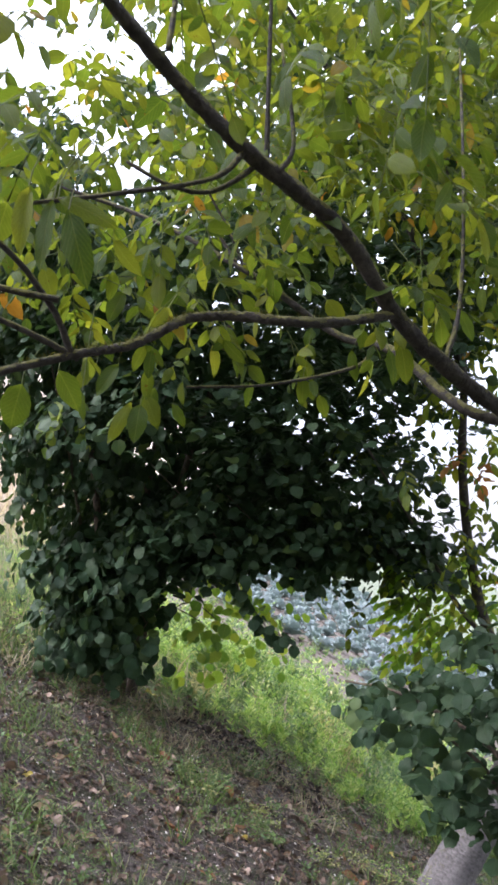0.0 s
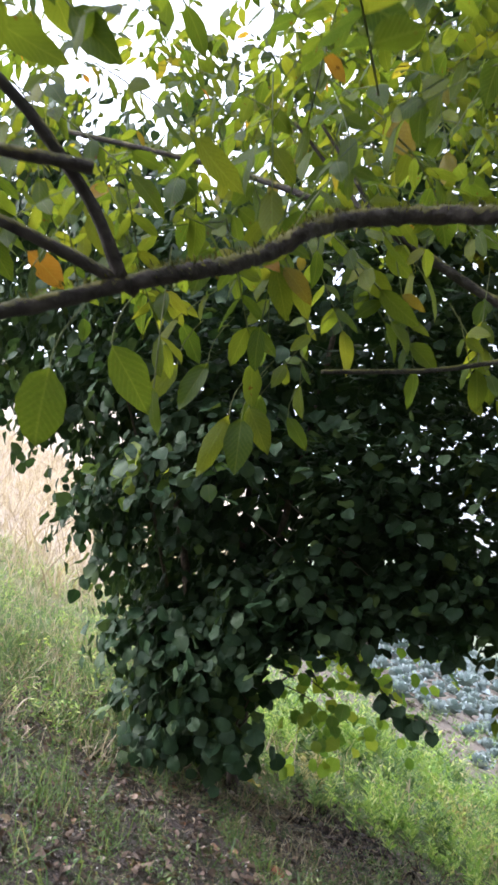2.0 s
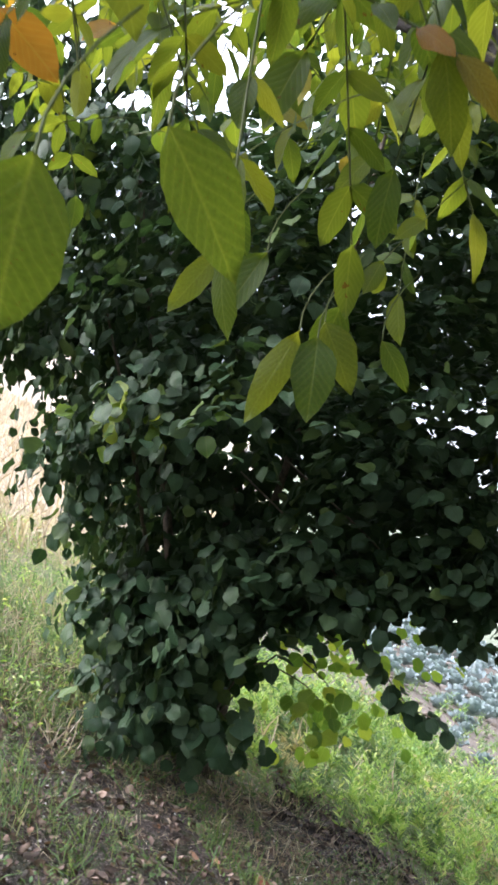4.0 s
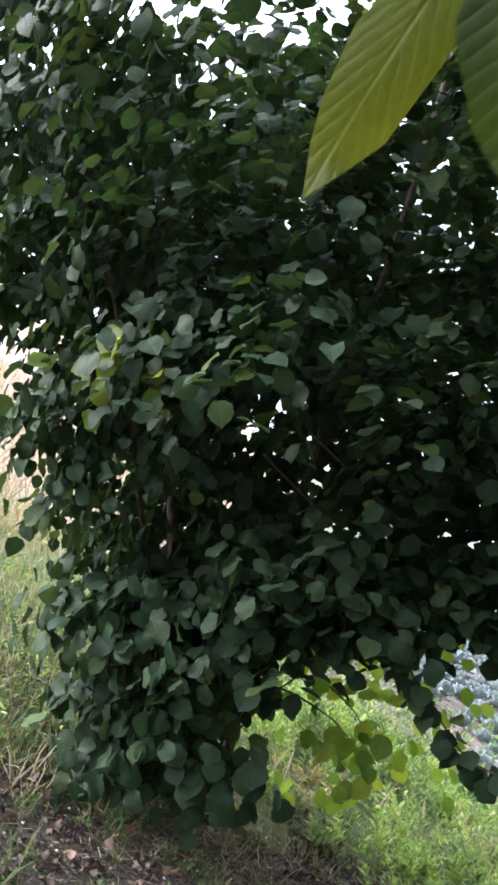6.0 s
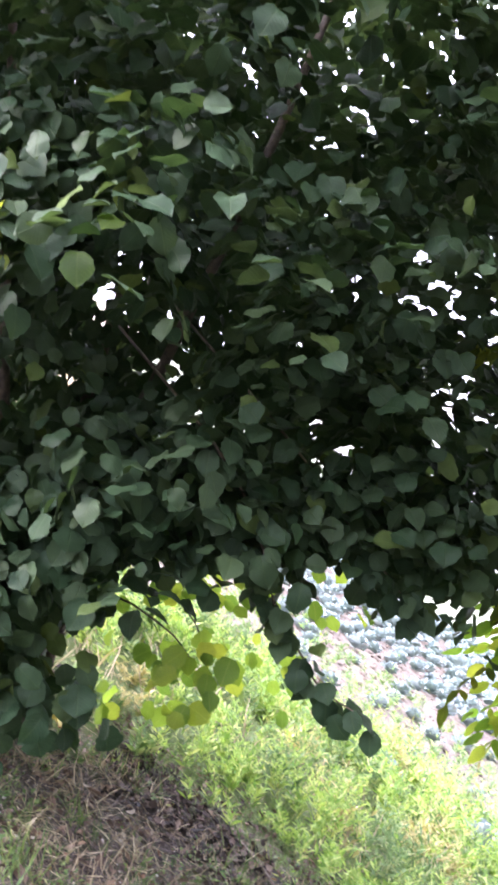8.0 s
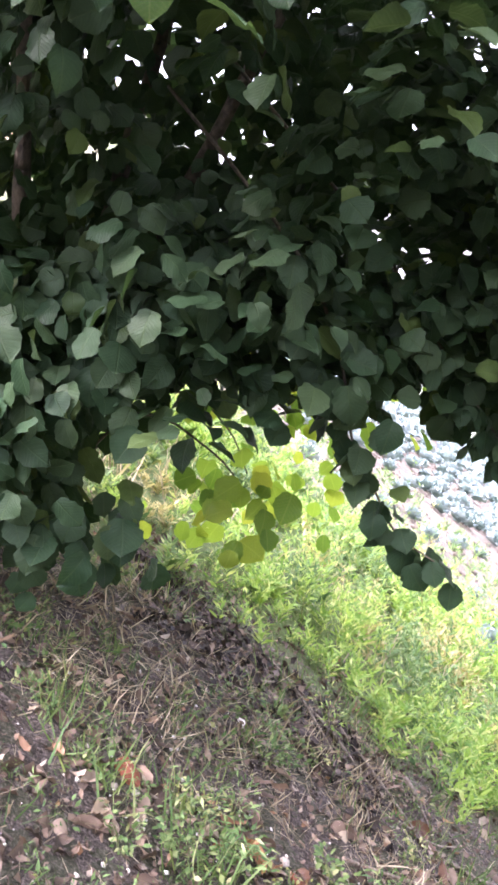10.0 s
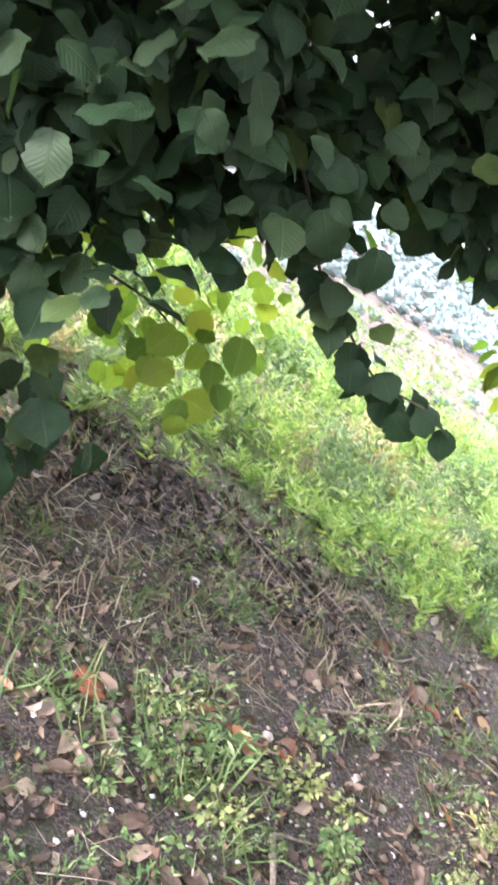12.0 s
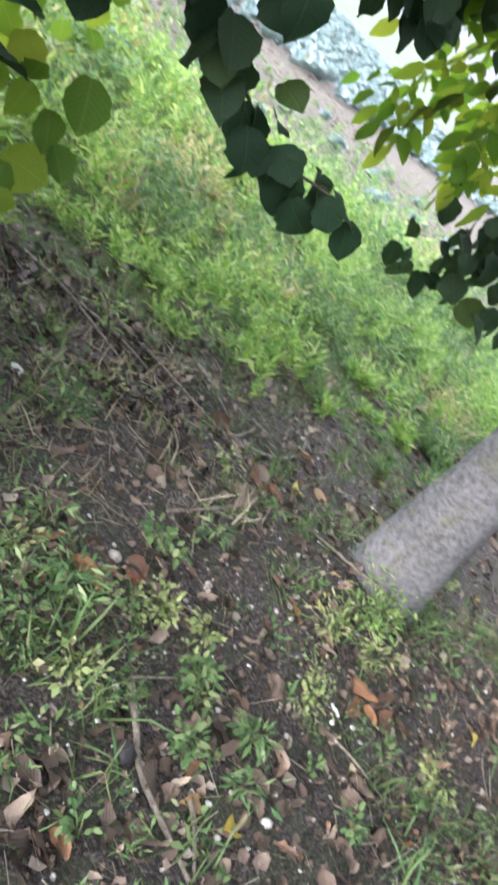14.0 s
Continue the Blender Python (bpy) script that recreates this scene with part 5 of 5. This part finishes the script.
for a, b, c in [(-0.03, 3.92, 0.055), (0.72, 4.79, 0.06), (1.41, 4.48, 0.05), (0.9, 4.04, 0.04), (-0.16, 4.05, 0.03), (-0.57, 5.46, 0.11), (0.35, 5.1, 0.05), (-0.8, 3.4, 0.05), (0.4, 3.3, 0.05)]:
    m = Matrix(lying(np.array([a]), np.array([b]), np.array([c]), 0.2, 0.015)[0].tolist())
    tagged(part("fallen_leaf", yellow_mesh, m=m), "yellow leaf fallen on the brown litter", "fallen leaf", "yellow fallen leaves")

# broken brick in the soil
def brick_material():
    m, nt, out = mat("broken_brick")
    p = nt.nodes.new("ShaderNodeBsdfPrincipled")
    p.inputs["Roughness"].default_value = 0.9
    nt.links.new(ramp(nt, noise_fac(nt, 60, 5), [(0.3, (0.13, 0.04, 0.022)), (0.7, (0.30, 0.10, 0.055))]), p.inputs["Base Color"])
    nt.links.new(p.outputs[0], out.inputs[0])
    return m


BRICK = brick_material()
V, T, U = pebble_shape(31)
for a, b, c in [(-0.41, 4.44, 0.07), (0.59, 4.98, 0.075), (0.63, 4.76, 0.05), (0.02, 4.42, 0.045)]:
    m = Matrix(lying(np.array([a]), np.array([b]), np.array([c]), 0.15, 0.004)[0].tolist())
    tagged(part("brick_shard", make_mesh("brick_shard", np.sign(V) * np.abs(V) ** 0.8 * (1, 1, 0.5), T, U, BRICK, False), m=m), "red shard of broken brick lying on the soil", "brick shard", "brick shards")

# single weeds near the foot of the walnut
def weed(x, y, leaves, height, size, material, shapes, spread, label):
    o = np.array((x, y, float(gz(x, y))))
    M = herb(np.array([x]), np.array([y]), leaves, np.array([height]), np.array([size]), spread)
    M[:, :3, 3] -= o
    plant = new("weed")
    plant.location = o.tolist()
    meshes = [make_mesh("leaf", *s, material) for s in shapes]
    for i, m in enumerate(M):
        part("leaf", meshes[i % len(meshes)], plant, m=Matrix(m.tolist()))
    for i in range(3):
        end = M[i * 3 % len(M), :3, 3]
        part("stem", tube("stem", [(0, 0, -0.01), end * 0.5 + (0, 0, height * 0.15), end], 0.002, 0.001, STEM_GREEN, 5, 3), plant)
    return tagged(plant, label, "weed", "weeds by the walnut")


for a, b in [(-0.32, 4.29), (-0.26, 4.31), (0.11, 4.51), (0.13, 4.48), (0.04, 4.2), (0.07, 4.22), (0.04, 4.15), (-0.05, 4.04), (-0.03, 4.08), (0.26, 3.87), (-0.28, 3.95), (-0.42, 4.2)]:
    weed(a, b, 38, rng.uniform(0.045, 0.08), rng.uniform(0.015, 0.023), HERB_LEAF, WALNUT[:2], 0.8, "fresh green broad-leaved weed growing out of the loam")
# low plants that yellow in patches
YELLOWING = leaf_material("yellowing_weed_leaf", [(0.0, (0.12, 0.17, 0.06)), (0.5, (0.235, 0.28, 0.11)), (0.85, (0.36, 0.37, 0.18)), (1.0, (0.48, 0.44, 0.27))], 1.4, 0.55, 0.35, 0.3, 0.3)
for a, b in [(0.02, 4.33), (0.05, 4.36), (-0.02, 4.31), (-0.19, 4.21), (-0.16, 4.22), (-0.27, 4.43), (-0.22, 4.46), (0.38, 4.18), (0.31, 4.12), (0.35, 4.15), (0.62, 3.98), (0.59, 3.93), (1.26, 4.52), (0.48, 4.8), (0.12, 4.28), (0.2, 5.0)]:
    weed(a, b, 46, rng.uniform(0.04, 0.07), rng.uniform(0.013, 0.02), YELLOWING, SMALL, 1.0, "yellowing small-leaved weed spread flat on the loam")
for a, b, c in [(0.81, 4.39, 0.13), (0.76, 4.33, 0.13), (0.69, 4.28, 0.12), (0.61, 4.24, 0.09), (0.63, 4.36, 0.11), (0.56, 4.33, 0.09), (0.5, 4.29, 0.08), (0.30, 5.28, 0.12)]:
    weed(a, b, 70, c, 0.024, YELLOWING if c < 0.11 else WEED_LEAF, FEATHER, 0.75, "feathery yellow-green weed by the walnut's foot")
for a, b, c in [(-0.15, 4.39, 0.10), (-0.14, 4.35, 0.09), (-0.18, 4.37, 0.09), (-0.30, 4.42, 0.10), (0.1, 4.06, 0.06), (0.12, 4.08, 0.05), (0.03, 3.98, 0.07), (0.04, 4.89, 0.10), (0.0, 4.82, 0.09), (0.07, 4.84, 0.09), (-0.14, 4.52, 0.08), (0.3, 4.55, 0.07)]:
    weed(a, b, 54, c, 0.028, WEED_GREEN, FEATHER, 0.7, "tuft of narrow-leaved green weed on the loam")

# rotten walnuts in their blackened husks
husk = leaf_material("rotten_husk", [(0.0, (0.012, 0.010, 0.013)), (1.0, (0.03, 0.024, 0.026))], 1.0, 0.6, 0.02, 0.0, 0.4)
for a, b, c in [(-0.16, 4.06, 0.045), (0.37, 4.24, 0.035)]:
    V, T, U = pebble_shape(40)
    V = V / np.linalg.norm(V, axis=1)[:, None] * 0.5
    m = Matrix(lying(np.array([a]), np.array([b]), np.array([c]), 0.2, c * 0.4)[0].tolist())
    tagged(part("walnut", make_mesh("walnut", V, T, U, husk), m=m), "blackened fallen walnut in its husk on the loam", "walnut", "fallen walnuts")

# dead sticks
def stick(points, r, label):
    P = [np.array((a, b, float(gz(a, b)) + r * 0.8 + c)) for a, b, c in points]
    o = P[0].copy()
    ob = part("stick", tube("stick", [p - o for p in P], r, r * 0.55, TWIG_BARK, 7, 5, 0.12), m=pose(*o))
    return tagged(ob, label, "stick", "dead sticks")


stick([(-0.09, 4.19, 0.01), (-0.12, 4.1, 0.012), (-0.14, 4.02, 0.004), (-0.13, 3.86, 0.004)], 0.007, "thin grey dead stick lying on the loam")
stick([(-0.06, 3.99, 0.0), (-0.09, 3.92, 0.01), (-0.12, 3.86, 0.0)], 0.005, "thin grey dead stick lying on the loam")
stick([(0.2, 4.61, 0.0), (0.37, 4.64, 0.012), (0.51, 4.69, 0.02), (0.51, 4.77, 0.01)], 0.005, "bent grey dead twig lying on the grass")
stick([(-0.09, 4.19, 0.02), (0.01, 4.19, 0.02)], 0.003, "short pale dry stalk")
stick([(0.3, 4.91, 0.01), (0.27, 4.82, 0.0)], 0.004, "short pale dry stalk")
stick([(0.57, 5.2, 0.03), (0.60, 5.15, 0.02), (0.63, 5.06, 0.0)], 0.008, "grey dead stick stub in the weeds")
stick([(0.34, 4.08, 0.0), (0.38, 4.0, 0.01), (0.42, 3.92, 0.0)], 0.004, "thin brown twig on the litter")
stick([(0.84, 4.42, 0.05), (0.78, 4.5, 0.03), (0.7, 4.62, 0.01), (0.6, 4.72, 0.0)], 0.005, "thin brown twig leaning on the trunk's foot")
for a, b in [(0.05, 5.34), (0.2, 5.28), (0.33, 5.2), (0.45, 5.1), (0.6, 5.0), (0.75, 4.95)]:
    w = rng.uniform(-0.15, 0.15)
    stick([(a - 0.1, b + 0.06 + w, 0.01), (a, b + w * 0.4, 0.02), (a + 0.12, b - 0.05 - w, 0.005)], rng.uniform(0.004, 0.007), "dark dead stick in the washed-out step")
x, y = area(36, -1.2, 1.3, 2.8, 5.4)
for a, b in zip(x, y):
    w, l = rng.uniform(0, 6.28), rng.uniform(0.05, 0.13)
    stick([(a, b, 0.0), (a + l * math.cos(w), b + l * math.sin(w), 0.012), (a + 2 * l * math.cos(w + 0.25), b + 2 * l * math.sin(w + 0.25), 0.0)], rng.uniform(0.0018, 0.0035), "thin dead twig on the litter")


# ---- the cabbage plot ----
CABBAGE = blade(1.0, 1.0, 5, lambda v: max(0.12, math.sin(math.pi * min(v * 0.8 + 0.12, 1)) ** 0.7), 0.25, -0.3, 0.13, 0.26, 77)


def cabbage_leaves():
    """Transforms of the leaves of one plant: a flat ruffled rosette."""
    out = []
    for k in range(13):
        a, up = k * 2.4, 0.10 + 0.06 * k
        tip = np.array([[math.cos(a) * (1.1 - up), math.sin(a) * (1.1 - up), up]])
        out.append(frames_from(np.array([[0, 0, 0.03 + 0.008 * k]]), tip, np.array([[-math.cos(a) * 0.5, -math.sin(a) * 0.5, 1.0]]), np.array([0.27 - 0.012 * k]))[0])
    return np.array(out)


def cabbage():
    plant = new("cabbage")
    me = make_mesh("leaf", *CABBAGE, CABBAGE_LEAF)
    for m in cabbage_leaves():
        part("leaf", me, plant, m=Matrix(m.tolist()))
    return tagged(plant, "blue-green cabbage with spreading waxy leaves in the plot", "cabbage", "cabbages in the plot")


first = cabbage()
places = [(1.99, 7.7), (1.3, 8.1), (2.56, 8.64), (1.32, 7.87), (3.42, 7.33), (2.9, 8.2), (2.0, 9.2)]
rest = []
for r in range(26):
    for c in range(64):
        a = -1.2 + c * 0.43 + rng.normal(0, 0.08)
        b = 12.3 + r * 0.56 + 0.40 * a + rng.normal(0, 0.12)
        if rng.random() < 0.85:
            (places if r < 11 and c < 19 else rest).append((a, b))
for a, b in zip(*area(34, 1.0, 8.0, 9.0, 12.5)):
    places.insert(7, (a, b))
for i, (a, b) in enumerate(places):
    k = rng.uniform(0.75, 1.15) * (0.7 if i < 41 else 1.0)
    m = pose(a, b, float(gz(a, b)), 0, 20, 0) @ pose(0, 0, 0, 0, 0, rng.uniform(0, 360)) @ Matrix.Scale(k, 4)
    if i == 0:
        first.matrix_basis = m
    else:
        copy_thing(first, m)
L = cabbage_leaves()
far_rows = []
for a, b in rest:
    m = np.array(pose(a, b, float(gz(a, b)), 0, 20, 0) @ pose(0, 0, 0, 0, 0, rng.uniform(0, 360)) @ Matrix.Scale(rng.uniform(0.85, 1.3), 4))
    far_rows.append(m @ L[::3])
stuff("cabbage_rows", [CABBAGE], np.concatenate(far_rows), CABBAGE_LEAF, "far rows of blue-green cabbages", "cabbages")
